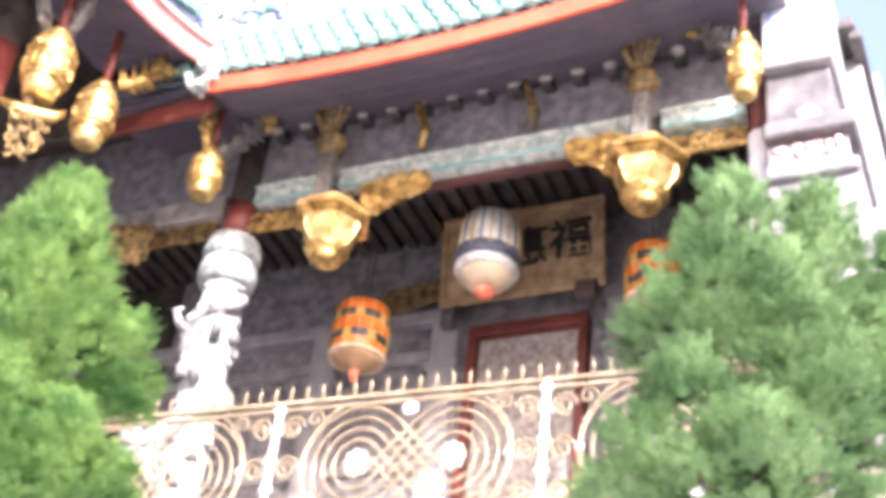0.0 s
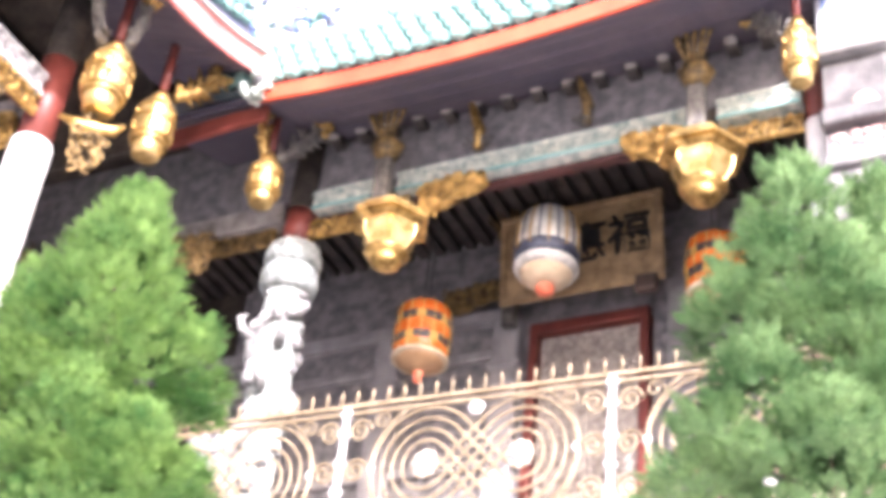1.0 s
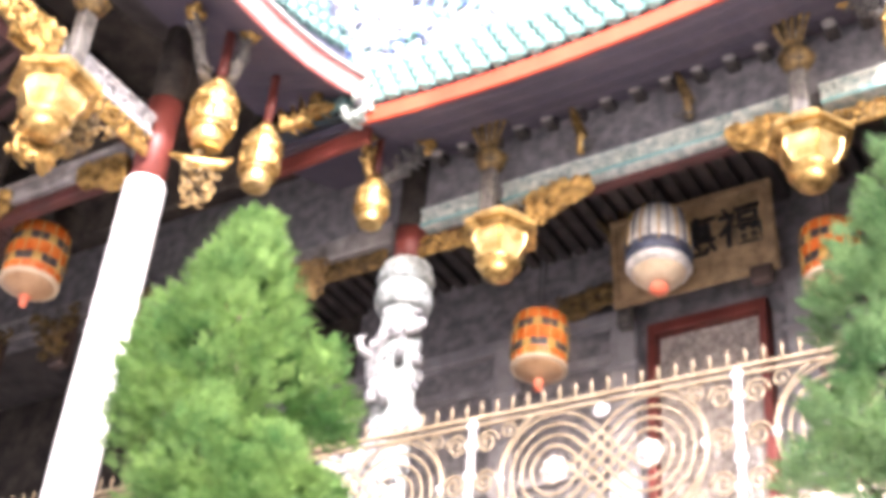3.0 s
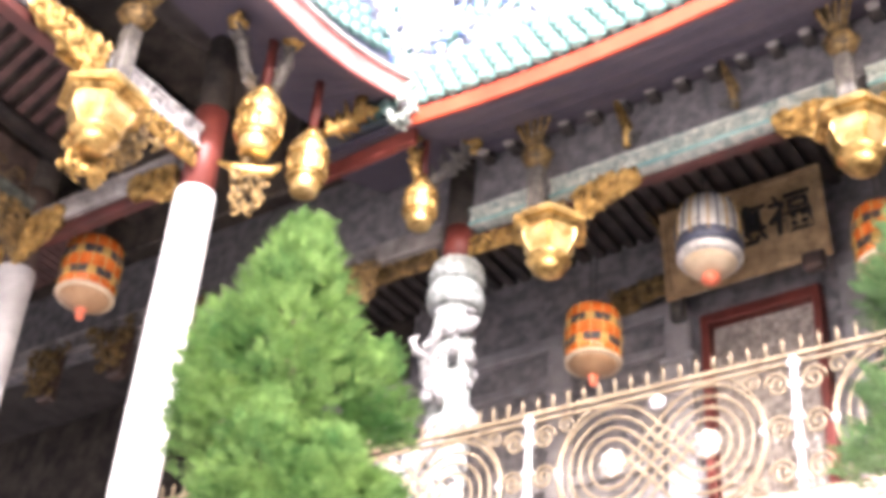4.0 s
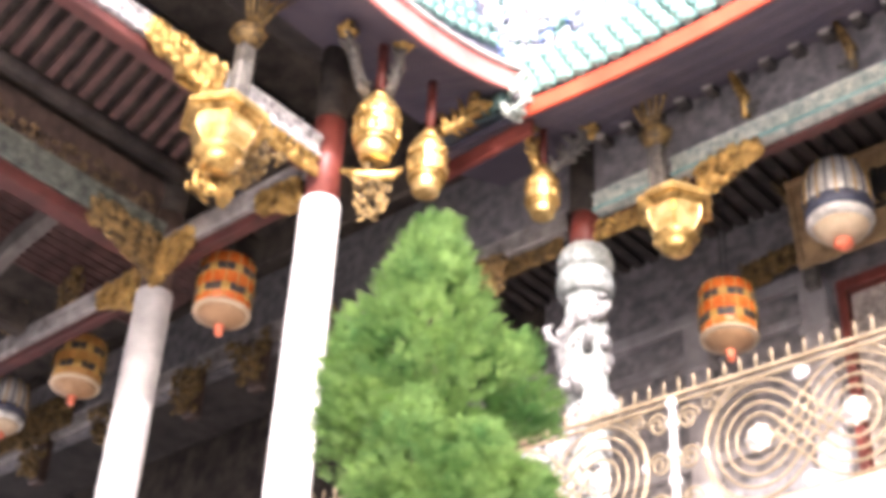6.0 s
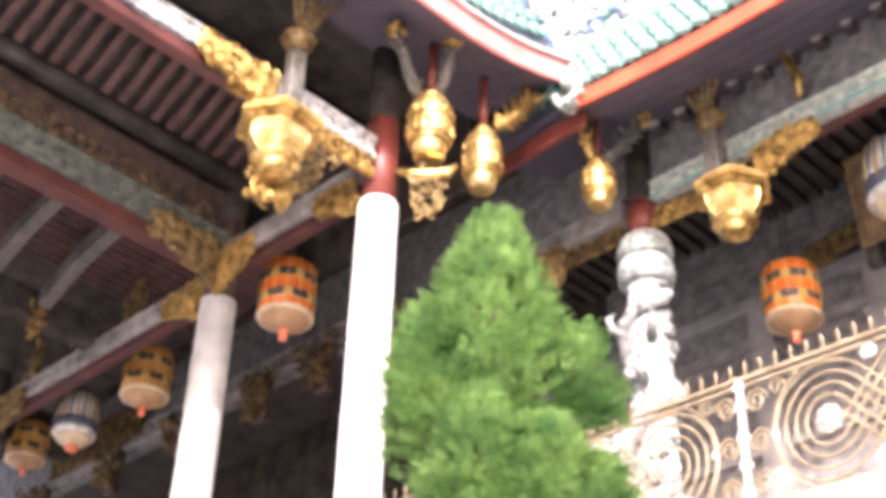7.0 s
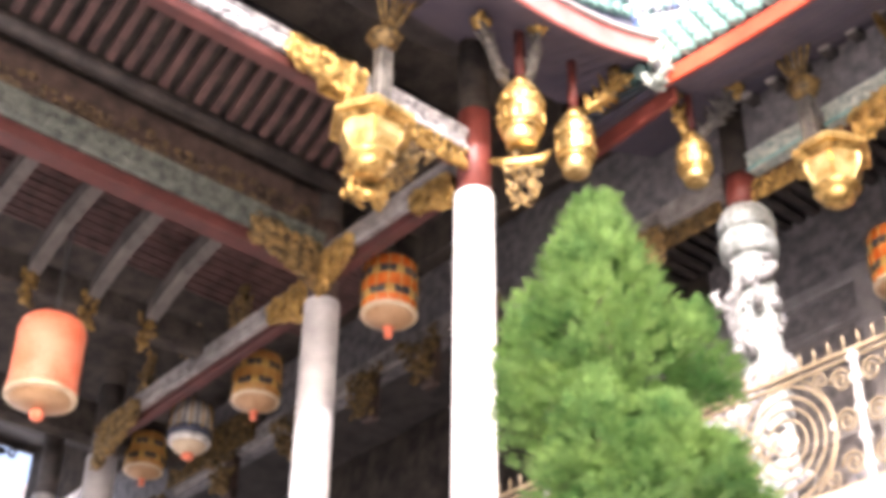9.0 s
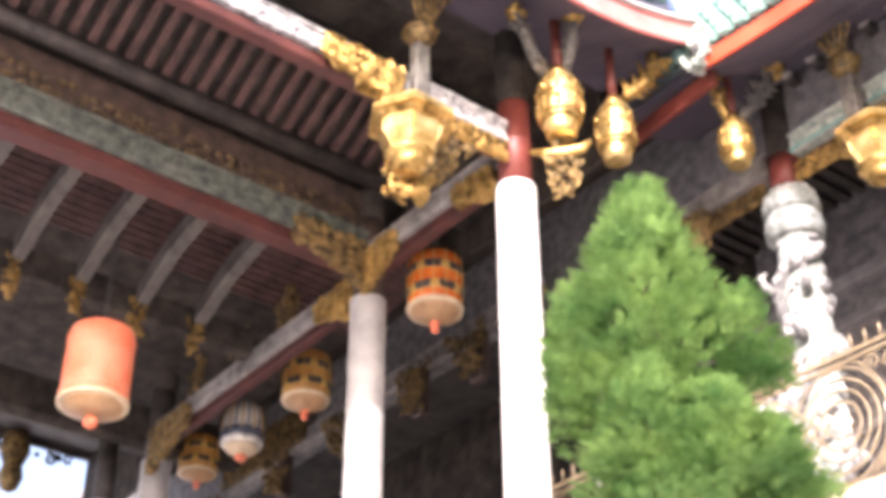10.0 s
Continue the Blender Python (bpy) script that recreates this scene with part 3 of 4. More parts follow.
part("scrollwork", scrollwork(4.6, 0.24, 91, 0.03, None, 0.1), WOOD_CARVED, cb, "", True)
for i in range(9):
    y = 3.7 - i * 0.585
    r = thing("vault_rafter", (0, y, 0), "grey-brown curved rafter of the pavilion vault", "rafter", "vault rafters")
    part("beam", M().sweep([(X2 - 0.12, 0, 6.98), (-7.6, 0, 6.96), (-8.1, 0, 6.86), (-8.62, 0, 6.62)], lambda k: [(0, -0.06, -0.09), (0, 0.06, -0.09), (0, 0.06, 0.1), (0, -0.06, 0.1)]), WOOD_GREY2, r)
    m = hull_scroll(((-0.07, 0, 0), (0.07, 0, 0), (0.04, 0, -0.3), (-0.04, 0, -0.36)), 200 + i, 34, 0.04, 0.1)
    part("gilded_drop", m.moved(pose(-8.6, 0, 6.56, 0, 0, -70)), GOLD, r, "tarnished gilded drop", True)
bl = M()
for i in range(30):
    x = -7.22 - i * 0.05
    bl.box(x - 0.019, -2, 7.13 - 0.008 * (i % 2) - 0.006 * max(0, i - 15), x + 0.019, 5.5, 7.19, 0.004)
setting("ceiling_boards", bl, WOOD_SLAT, "narrow dark red-brown ceiling boards of the vault")
tagged(part("inner_beam", M().box(-8.82, -2, 6.42, -8.66, 4.3, 6.72, 0.02), WOOD_BLACK), "dark timber beam inside the pavilion", "beam", "inner beams")
tagged(part("inner_beam", M().sweep([(-11.0, y, 6.55 + 0.05 * math.cos(y)) for y in [-2 + 0.5 * i for i in range(16)]], lambda k: [(0, 0, -0.14), (0.12, 0, -0.1), (0.12, 0, 0.3), (0, 0, 0.3)]), WOOD_BLACK), "dark bowed timber beam deep in the pavilion", "beam", "inner beams")
tagged(part("inner_beam", M().box(-13.4, -2, 7.55, -13.2, 5.5, 7.95, 0.02), WOOD_DARK), "dark timber beam by the far eave", "beam", "inner beams")
# far eave of the pavilion with its fringe
fe = thing("far_eave", (-15.2, 0, 0.40), "dark far eave of the pavilion against the sky", "roof", "", "structure")
part("board", M().box(0, -3, 7.78, 0.06, 5.6, 8.8, 0.01), WOOD_DARK, fe)
part("slope", M().sweep([(0.05, -3, 7.9), (0.05, 5.6, 7.9)], lambda k: [(0, 0, 0), (2.0, 0, -0.6), (2.0, 0, -0.52), (0, 0, 0.08)]), WOOD_DARK, fe)
part("fringe", scrollwork(5.0, 0.22, 93, 0.03, None, 0.16).moved(pose(0.03, 5.4, 7.6, 0, 0, -90)), WOOD_DARK, fe, "small carved fringe", True)
part("drop", M().lathe([(0.05, 0.5), (0.16, 0.45), (0.2, 0.2), (0.12, 0.0), (0.16, -0.15), (0.1, -0.32), (0.02, -0.36)], 14).moved(pose(0.3, 4.45, 7.3)), GOLD_OLD, fe, "tarnished turned drop", True)

# ---- fence ----
fence = thing("iron_fence", (0.26, YF, 3.663), "cream and gold wrought iron fence with rings and scrolls", "fence", "", "", 2.7)
fence.scale = (1, 1, 1.1)
FX0, FX1, BAY = -8.8, 1.35, 1.85
part("top_rail", M().box(FX0, -0.014, 0.885, FX1, 0.014, 0.91, 0.004), IRON_CREAM, fence)
part("second_rail", M().box(FX0, -0.014, 0.835, FX1, 0.014, 0.855, 0.004), IRON_CREAM, fence)
part("bottom_rail", M().box(FX0, -0.014, 0.03, FX1, 0.014, 0.06, 0.004), IRON_CREAM, fence)
spike = M().lathe([(0.009, 0.0), (0.009, 0.055), (0.013, 0.065), (0.009, 0.085), (0.002, 0.115)], 8).mesh("spike", IRON_CREAM, True)
x = FX0 + 0.06
while x < FX1:
    s = new("spike", spike)
    s.parent = fence
    s.location = (x, 0, 0.905)
    x += 0.1156


def arc(c, r, a0, a1, n=22):
    return [(c[0] + r * math.cos(a0 + (a1 - a0) * i / n), 0, c[1] + r * math.sin(a0 + (a1 - a0) * i / n)) for i in range(n + 1)]


d45 = math.pi / 4
CZ = 0.45
meshes = {}
band = []
for k, r in enumerate((0.085, 0.157, 0.23, 0.303, 0.375)):
    pts = arc((0.61, CZ), r, 2 * math.pi - d45, d45) + arc((1.26, CZ), 0.46 - r, -math.pi + d45, math.pi - d45)
    m = M().tube(pts, 0.010, 5, True)
    band.append(m.mesh("ring_band", IRON_CREAM, True))
boss = M().lathe([(0.085, -0.006), (0.085, 0.006), (0.065, 0.018), (0.05, 0.022), (0.045, 0.04), (0.02, 0.055)], 48, mod=lambda a, z: 1 + (0.13 * math.cos(8 * a) if z < 0.02 else 0)).moved(pose(0, 0, 0, 90, 0, 0))
boss = boss.mesh("boss", IRON_WHITE, True)
postm = M().box(-0.022, -0.02, 0, 0.022, 0.02, 0.89, 0.005)
for z in (0.14, 0.32, 0.5, 0.7, 0.84):
    postm.box(-0.04, -0.03, z - 0.025, 0.04, 0.03, z + 0.025, 0.008)
postm = postm.mesh("post", IRON_WHITE)
scr = M().tube(spiral((0, 0, 0), 0.085, 1.8, 1, 0.0, n=26), 0.010, 5).mesh("scroll", IRON_CREAM, True)
big = M().tube(spiral((0, 0, 0), 0.06, 1.3, 1, 0.0, n=16), 0.008, 5).mesh("small_scroll", IRON_CREAM, True)
leafm = M().blob((0, 0, 0), (0.05, 0.02, 0.045), 8).mesh("rosette", IRON_WHITE, True)
edge_arc = M().tube(arc((0, 0), 0.44, math.radians(118), math.radians(242), 14), 0.009, 5).mesh("side_arc", IRON_CREAM, True)
for b in range(6):
    x0 = -3.25 + (b - 3) * BAY
    def put(name, me, x, z, sx=1, sz=1):
        if not FX0 - 0.2 < x0 + x < FX1:
            return
        o = new(name, me)
        o.parent = fence
        o.location = (x0 + x, 0, z)
        o.scale = (sx, 1, sz)
    put("post", postm, 0, 0)
    for me in band:
        put("ring_band", me, 0, 0)
    for cx in (0.61, 1.26):
        put("boss", boss, cx, CZ)
    put("rosette", leafm, 0.935, 0.79, 1.3, 1.1)
    put("rosette", leafm, 0.935, 0.12, 1.3, 1.1)
    put("side_arc", edge_arc, 0.66, CZ)
    put("side_arc", edge_arc, BAY - 0.64, CZ, -1)
    for s, cx in ((1, 0.115), (-1, BAY - 0.115)):
        for z in (0.72, 0.45, 0.18):
            put("scroll", scr, cx, z, s)
        put("rosette", leafm, 0.225 if s > 0 else BAY - 0.225, CZ, 0.7, 0.7)
    for cx in (0.27, BAY - 0.27):
        for z in (0.77, 0.13):
            put("small_scroll", big, cx, z, 1 if cx < 1 else -1, 1 if z > 0.5 else -1)


# ---- gilded carvings ----
def gilded_strip(at, length, rz, z0, z1, seed, material=GOLD, label="gilded openwork strip under the carved beam"):
    t = thing("gilded_strip", at, label, "carving", "gilded strips", "", rz)
    part("backing", M().box(0, -0.01, z0, length, 0.02, z1, 0.004), GOLD_OLD, t, "dark gilded backing")
    part("scrollwork", scrollwork(length, z1 - z0, seed, 0.035, None, 0.055).moved(pose(0, -0.01, z0)), material, t, "", True)
    part("lower_edge", M().box(0, -0.03, z0 - 0.01, length, 0.0, z0 + 0.012, 0.004), material, t)
    return t


gilded_strip((-4.16, YW - 0.03, 0), 0.66, 0, 6.90, 7.08, 21)
gilded_strip((-0.55, YW - 0.03, 0), 0.55, 0, 6.94, 7.12, 22)
gilded_strip((XP + 0.07, 2.93, 0), 1.4, 90, 6.50, 6.675, 23)
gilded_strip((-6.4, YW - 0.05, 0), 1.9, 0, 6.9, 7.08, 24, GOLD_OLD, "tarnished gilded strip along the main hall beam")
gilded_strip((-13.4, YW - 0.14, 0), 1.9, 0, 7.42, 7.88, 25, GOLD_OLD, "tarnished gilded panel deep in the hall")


def hex_basket(at, rz, label):
    """A six-sided gilded hanging basket with a moulded hood and flaring panels."""
    t = thing("gilded_basket", at, label, "carving", "gilded baskets", "", rz)
    tw = 0.0
    part("hood", M().lathe([(0.14, 0.07), (0.26, 0.05), (0.33, 0.015), (0.33, -0.03), (0.28, -0.036), (0.255, -0.06), (0.22, -0.062)], 6, turn=tw), GOLD, t)
    part("hood_rim", M().lathe([(0.20, 0.1), (0.26, 0.09), (0.26, 0.055), (0.2, 0.055)], 6, turn=tw), GOLD_BRIGHT, t)
    part("back_post", M().box(-0.07, 0.1, -0.05, 0.07, 0.26, 0.36, 0.01), GOLD_OLD, t)
    for k in range(6):
        a0, a1 = tw + k * math.pi / 3 + 0.04, tw + (k + 1) * math.pi / 3 - 0.04
        def at_(a, r, z):
            return (r * math.cos(a), r * math.sin(a), z)
        rt, rm, rb = 0.235, 0.225, 0.145
        q = [at_(a0, rt, -0.06), at_(a1, rt, -0.06), at_(a1, rm, -0.17), at_(a0, rm, -0.17), at_(a0, rb, -0.30), at_(a1, rb, -0.30)]
        n = Vector((math.cos((a0 + a1) / 2), math.sin((a0 + a1) / 2), 0)) * -0.02
        m = M().add(q + [Vector(p) + n for p in q], [(0, 1, 2, 3), (3, 2, 5, 4), (7, 6, 9, 8), (8, 9, 10, 11), (0, 6, 7, 1), (4, 5, 11, 10), (0, 3, 9, 6), (3, 4, 10, 9), (1, 7, 8, 2), (2, 8, 11, 5)])
        part("panel", m, GOLD_BRIGHT, t, "smooth bright gilded panel")
    part("waist", M().lathe([(0.14, -0.295), (0.18, -0.30), (0.185, -0.325), (0.14, -0.35), (0.125, -0.37), (0.13, -0.41), (0.09, -0.44), (0.03, -0.45)], 12), GOLD, t, "", True)
    part("core", M().lathe([(0.2, -0.05), (0.19, -0.17), (0.13, -0.3)], 6, turn=tw), GOLD_OLD, t)
    return t


hex_basket((-3.245, YW - 0.25, 6.71), 0, "hexagonal gilded wooden basket below the wing beam")
hex_basket((-0.70, YW - 0.25, 6.74), 0, "hexagonal gilded wooden basket below the wing beam")
hex_basket((XP + 0.22, 3.31, 6.29), 90, "hexagonal gilded wooden basket below the pavilion beam")


def bracket(at, rz, w, h, seed, label="gilded scroll bracket under the beam", material=GOLD, flip=1):
    t = thing("gilded_bracket", at, label, "carving", "gilded brackets", "", rz)
    t.scale = (1, flip, 1)
    if material is not GOLD_OLD:
        part("board", M().add([(0, 0.0, 0), (w, 0, 0), (w, 0, -h * 0.35), (0, 0, -h), (0, 0.04, 0), (w, 0.04, 0), (w, 0.04, -h * 0.35), (0, 0.04, -h)], [(0, 1, 2, 3), (7, 6, 5, 4), (0, 4, 5, 1), (1, 5, 6, 2), (2, 6, 7, 3), (3, 7, 4, 0)]), GOLD_OLD, t)
    part("scrollwork", hull_scroll(((0, 0, 0), (w, 0, 0), (w, 0, -h * 0.4), (0, 0, -h)), seed, int(260 * w * h / 0.12), 0.055, 0.07), material, t, "", True)
    return t


bracket((-3.05, YW - 0.12, 7.10), 0, 0.52, 0.30, 31)
bracket((-0.88, YW - 0.12, 7.12), 180, 0.42, 0.30, 32, flip=-1)
bracket((XP + 0.12, 3.25, 6.78), -90, 0.62, 0.34, 33, flip=-1)
bracket((XP - 0.15, YP - 0.1, 6.6), 180, 0.42, 0.30, 34, flip=-1)
bracket((X2 + 0.13, YP - 0.1, 6.66), 0, 0.40, 0.36, 35)
bracket((X2 - 0.13, YP - 0.1, 6.5), 180, 0.45, 0.34, 36, flip=-1)
bracket((X2 + 0.1, YP - 0.12, 6.75), -90, 0.7, 0.42, 37, "tarnished gilded bracket under the green beam", GOLD_OLD, -1)
low = thing("gilded_cluster", (XP + 0.0, 3.56, 6.30), "tarnished gilded foliage behind the hanging basket", "carving", "", "", -90)
low.scale = (1, -1, 1)
part("scrollwork", hull_scroll(((-0.45, 0, 0.15), (0.35, 0, 0.1), (0.30, 0, -0.45), (-0.1, 0, -0.3)), 39, 150, 0.05, 0.14), GOLD_OLD, low, "", True)
part("lower_knot", hull_scroll(((0.0, -0.05, -0.35), (0.36, -0.05, -0.35), (0.34, -0.05, -0.58), (0.02, -0.05, -0.55)), 40, 60, 0.05, 0.1), GOLD, low, "brighter gilded knot", True)
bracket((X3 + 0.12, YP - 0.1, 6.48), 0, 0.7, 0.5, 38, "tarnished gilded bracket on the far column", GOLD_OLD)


bracket((-5.1, YW - 0.14, 7.06), 180, 0.4, 0.4, 46, "tarnished gilded bracket beside the inner corner", GOLD_OLD, -1)
bracket((-3.75, YB - 0.14, 7.42), 0, 0.62, 0.26, 47, "tarnished gilded carving on the veranda wall", GOLD_OLD)
for k, (fx, fz) in enumerate(((-9.2, 6.61), (-10.0, 6.61), (-8.3, 6.61))):
    fg = thing("gilded_finial", (fx, YP, fz), "small tarnished gilded carving on the tie beam", "carving", "gilded finials")
    part("scrollwork", hull_scroll(((-0.16, 0, 0), (0.16, 0, 0), (0.05, 0, 0.42), (-0.05, 0, 0.42)), 140 + k, 46, 0.05, 0.1), GOLD_OLD, fg, "", True)


def pendant(at, r, h, label, seed, ribs=8):
    """A turned and carved gilded pendant, shaped like a small barrel."""
    t = thing("gilded_pendant", at, label, "carving", "gilded pendants")
    k = r
    barrel = part("barrel", M().lathe([(0.5 * k, 0), (0.78 * k, -0.02 * h), (0.9 * k, -0.1 * h), (0.98 * k, -0.2 * h), (1.0 * k, -0.32 * h), (0.96 * k, -0.36 * h), (0.99 * k, -0.46 * h), (1.0 * k, -0.58 * h), (0.95 * k, -0.68 * h), (0.88 * k, -0.74 * h), (0.8 * k, -0.76 * h), (0.74 * k, -0.9 * h), (0.7 * k, -h), (0.5 * k, -1.01 * h)], 36), GOLD_BRIGHT, t, "", True)
    for z, q in ((-0.18, 1.0), (-0.36, 1.04), (-0.68, 1.0), (-0.77, 0.9)):
        part("ring", M().lathe([(q * k * 0.93, h * z - 0.018), (q * k * 1.03, h * z - 0.01), (q * k * 1.03, h * z + 0.01), (q * k * 0.93, h * z + 0.018)], 36, mod=lambda a, z: 1 + 0.02 * math.sin(a * 18)), GOLD, barrel, "", True)
    rnd = random.Random(seed)
    c = M()
    for i in range(ribs):
        a = 2 * math.pi * i / ribs + rnd.uniform(-0.1, 0.1)
        for z in (-0.27, -0.5, -0.6):
            c.blob((0.98 * r * math.cos(a), 0.98 * r * math.sin(a), h * z), (0.16 * r, 0.16 * r, 0.06 * h), 6)
    tagged(part("carving", c, GOLD, t, "carved flowers", True), kind="stuff")
    part("cap", M().lathe([(0.3 * k, 0.12), (0.5 * k, 0.06), (0.62 * k, 0.03), (0.6 * k, -0.01)], 16), GOLD, t, "", True)
    part("stem", M().lathe([(0.25 * k, 0.12), (0.25 * k, 0.62)], 10), RED_WOOD, t, "red timber stem", True)
    return t


pendant((-4.55, 4.47, 7.06), 0.168, 0.54, "bright gilded barrel-shaped pendant beside a column", 41)
pendant((-4.52, 5.02, 7.03), 0.152, 0.51, "bright gilded carved pendant under the inner corner", 42, 6)
pendant((-4.22, 6.1, 7.20), 0.138, 0.40, "bright gilded carved pendant in front of the dragon column", 43, 7)
pendant((0.13, 6.1, 7.29), 0.113, 0.50, "gilded pendant at the wing's end", 44)


def boat(at, rz):
    t = thing("gilded_boat", at, "gilded boat-shaped carving below a pendant", "carving", "", "", rz)
    part("hull", M().tube([(-0.24, 0, 0.03), (-0.1, 0, 0), (0.05, 0, 0), (0.15, 0, 0.02), (0.22, 0, 0.10)], [0.02, 0.045, 0.05, 0.045, 0.015], 8), GOLD, t, "", True)
    part("stern", M().tube([(-0.05, 0, 0.02), (-0.02, 0, 0.16)], 0.05, 8), GOLD_OLD, t, "", True)
    part("lower_drop", hull_scroll(((-0.12, 0, -0.1), (0.14, 0, -0.1), (0.07, 0, -0.42), (-0.07, 0, -0.42)), 45, 50, 0.05, 0.12), GOLD_OLD, t, "tarnished carved drop", True)


boat((-4.6, 4.51, 6.41), 45)


def leaf_spray(at, rz, h, seed, material=GOLD_OLD, label="gilded wooden leaf spray above the beam post"):
    """Upright fan of long carved leaves on a small bowl."""
    t = thing("leaf_spray", at, label, "carving", "leaf sprays", "", rz)
    rnd = random.Random(seed)
    part("post", M().box(-0.065, -0.05, -0.9 * h, 0.065, 0.05, -0.12 * h, 0.012), GREY_CARVED, t, "grey carved post")
    part("bowl", M().lathe([(0.05, -0.12 * h), (0.10, -0.06 * h), (0.14, 0.06 * h), (0.12, 0.1 * h), (0.06, 0.1 * h)], 16, mod=lambda a, z: 1 + 0.08 * math.sin(6 * a)), material, t, "", True)
    for k in range(9):
        a = -1.3 + 2.6 * k / 8 + rnd.uniform(-0.07, 0.07)
        l = h * rnd.uniform(0.56, 0.76)
        y = -0.1 - 0.05 * (k % 2)
        part("leaf", M().tube([(0.04 * math.sin(a), y * 0.4, 0.08 * h), (l * 0.5 * math.sin(a * 0.55), y, 0.1 * h + l * 0.6), (l * 0.75 * math.sin(a * 0.8), y * 1.5, 0.1 * h + l)], [0.015, 0.018, 0.004], 6), material, t, "", True)
    return t


leaf_spray((-3.34, YW - 0.32, 7.42), 0, 0.78, 51)
leaf_spray((-0.72, YW - 0.32, 7.44), 0, 0.78, 52)
leaf_spray((XP + 0.2, 3.40, 7.16), 90, 0.7, 53)
leaf_spray((-3.05, YB - 0.25, 7.55), 0, 0.75, 54)


def wing(p0, p1, w, seed, label, body=GREY_CARVED, head=GOLD):
    """Winged carved bracket rising from p0 to a gilded head at p1 under the eave."""
    p0, p1 = Vector(p0), Vector(p1)
    t = thing("winged_bracket", p0, label, "carving", "winged brackets")
    rnd = random.Random(seed)
    d = p1 - p0
    l = d.length
    up = Vector((0, 0, 1))
    side = d.cross(up).normalized()
    nrm = side.cross(d).normalized()
    arm, hd = M(), M()
    arm.tube([Vector(), d * 0.4 - nrm * 0.05 * l, d * 0.75 - nrm * 0.03 * l, d], [w * 0.32, w * 0.36, w * 0.28, w * 0.14], 8)
    for i in range(22):
        u = 0.08 + 0.86 * i / 22
        a = d * u + side * rnd.uniform(-0.3, 0.3) * w
        tip = a + nrm * rnd.choice((-1.0, 1.0)) * w * rnd.uniform(0.6, 1.05) + d.normalized() * w * rnd.uniform(0.4, 0.9)
        arm.tube([a, (a + tip) / 2 + d.normalized() * 0.02, tip], [w * 0.17, w * 0.15, w * 0.03], 5)
    for i in range(16):
        r = w * rnd.uniform(0.15, 0.32)
        hd.blob(d * rnd.uniform(0.93, 1.08) + nrm * rnd.uniform(-0.5, 0.5) * w + side * rnd.uniform(-0.4, 0.4) * w, (r * 1.2, r, r), 6)
    tagged(part("arm", arm, body, t, "carved wing", True), kind="stuff")
    tagged(part("head", hd, head, t, "gilded carved head", True), kind="stuff")


WP = ((-4.55, 4.06, 7.54), (-4.35, 4.48, 7.57), (-4.4, 5.48, 7.69), (-3.94, 6.35, 7.74), (-4.25, 5.95, 7.62), (-0.26, 6.4, 7.81))
wing((-4.62, 4.42, 7.08), WP[0], 0.145, 61, "grey carved eave bracket with a gilded head above a column")
wing((-4.54, 4.52, 7.08), WP[1], 0.13, 62, "grey carved eave bracket with a gilded head")
wing((-4.50, 5.14, 7.2), WP[2], 0.14, 63, "gilded leaf bracket beside the inner corner", GOLD, GOLD)
wing((-4.16, 6.12, 7.24), WP[3], 0.14, 64, "grey carved eave bracket beside the dragon column")
wing((-4.26, 6.12, 7.24), WP[4], 0.14, 65, "gilded leaf bracket above a pendant", GOLD, GOLD_OLD)
wing((0.10, 6.12, 7.26), WP[5], 0.12, 66, "carved bracket with a gilded head at the wing's end", GREY_CARVED, GOLD)
for k, x in enumerate((-2.62, -1.68)):
    t = thing("upright_leaf", (x, YW - 0.1, 7.42), "tarnished gilded upright leaf above the beam", "carving", "upright leaves")
    part("leaf", M().tube([(0, 0, 0.0), (0.03, -0.05, 0.15), (-0.02, -0.1, 0.34), (-0.05, -0.12, 0.46)], [0.035, 0.05, 0.04, 0.012], 7), GOLD_OLD if k else GOLD, t, "", True)
    part("foot", hull_scroll(((-0.1, -0.02, 0), (0.12, -0.02, 0), (0.12, -0.02, 0.1), (-0.1, -0.02, 0.1)), 70 + k, 14, 0.03, 0.05), GREY_CARVED, t, "", True)

# row of small carved roses under the wing eave
for i in range(15):
    x = -4.0 + i * 0.27
    r = thing("rosette", (x, YW - 0.14, 7.86), "small carved bracket end under the eave", "carving", "bracket ends")
    part("bud", M().blob((0, -0.03, 0.015), (0.06, 0.07, 0.03), 10), WOOD_GREY, r, "", True)
    part("block", M().box(-0.05, -0.02, -0.03, 0.05, 0.12, 0.06, 0.01), WOOD_DARK, r)


LANTERN_FADED = mat("faded_ochre_paper", (0.36, 0.15, 0.03), (0.52, 0.28, 0.07), 0.4, 0, 7, 0.1, 60)
LANTERN_TAN = mat("tan_lantern_cap", (0.30, 0.17, 0.08), (0.46, 0.29, 0.15), 0.45, 0, 7, 0.1, 60)


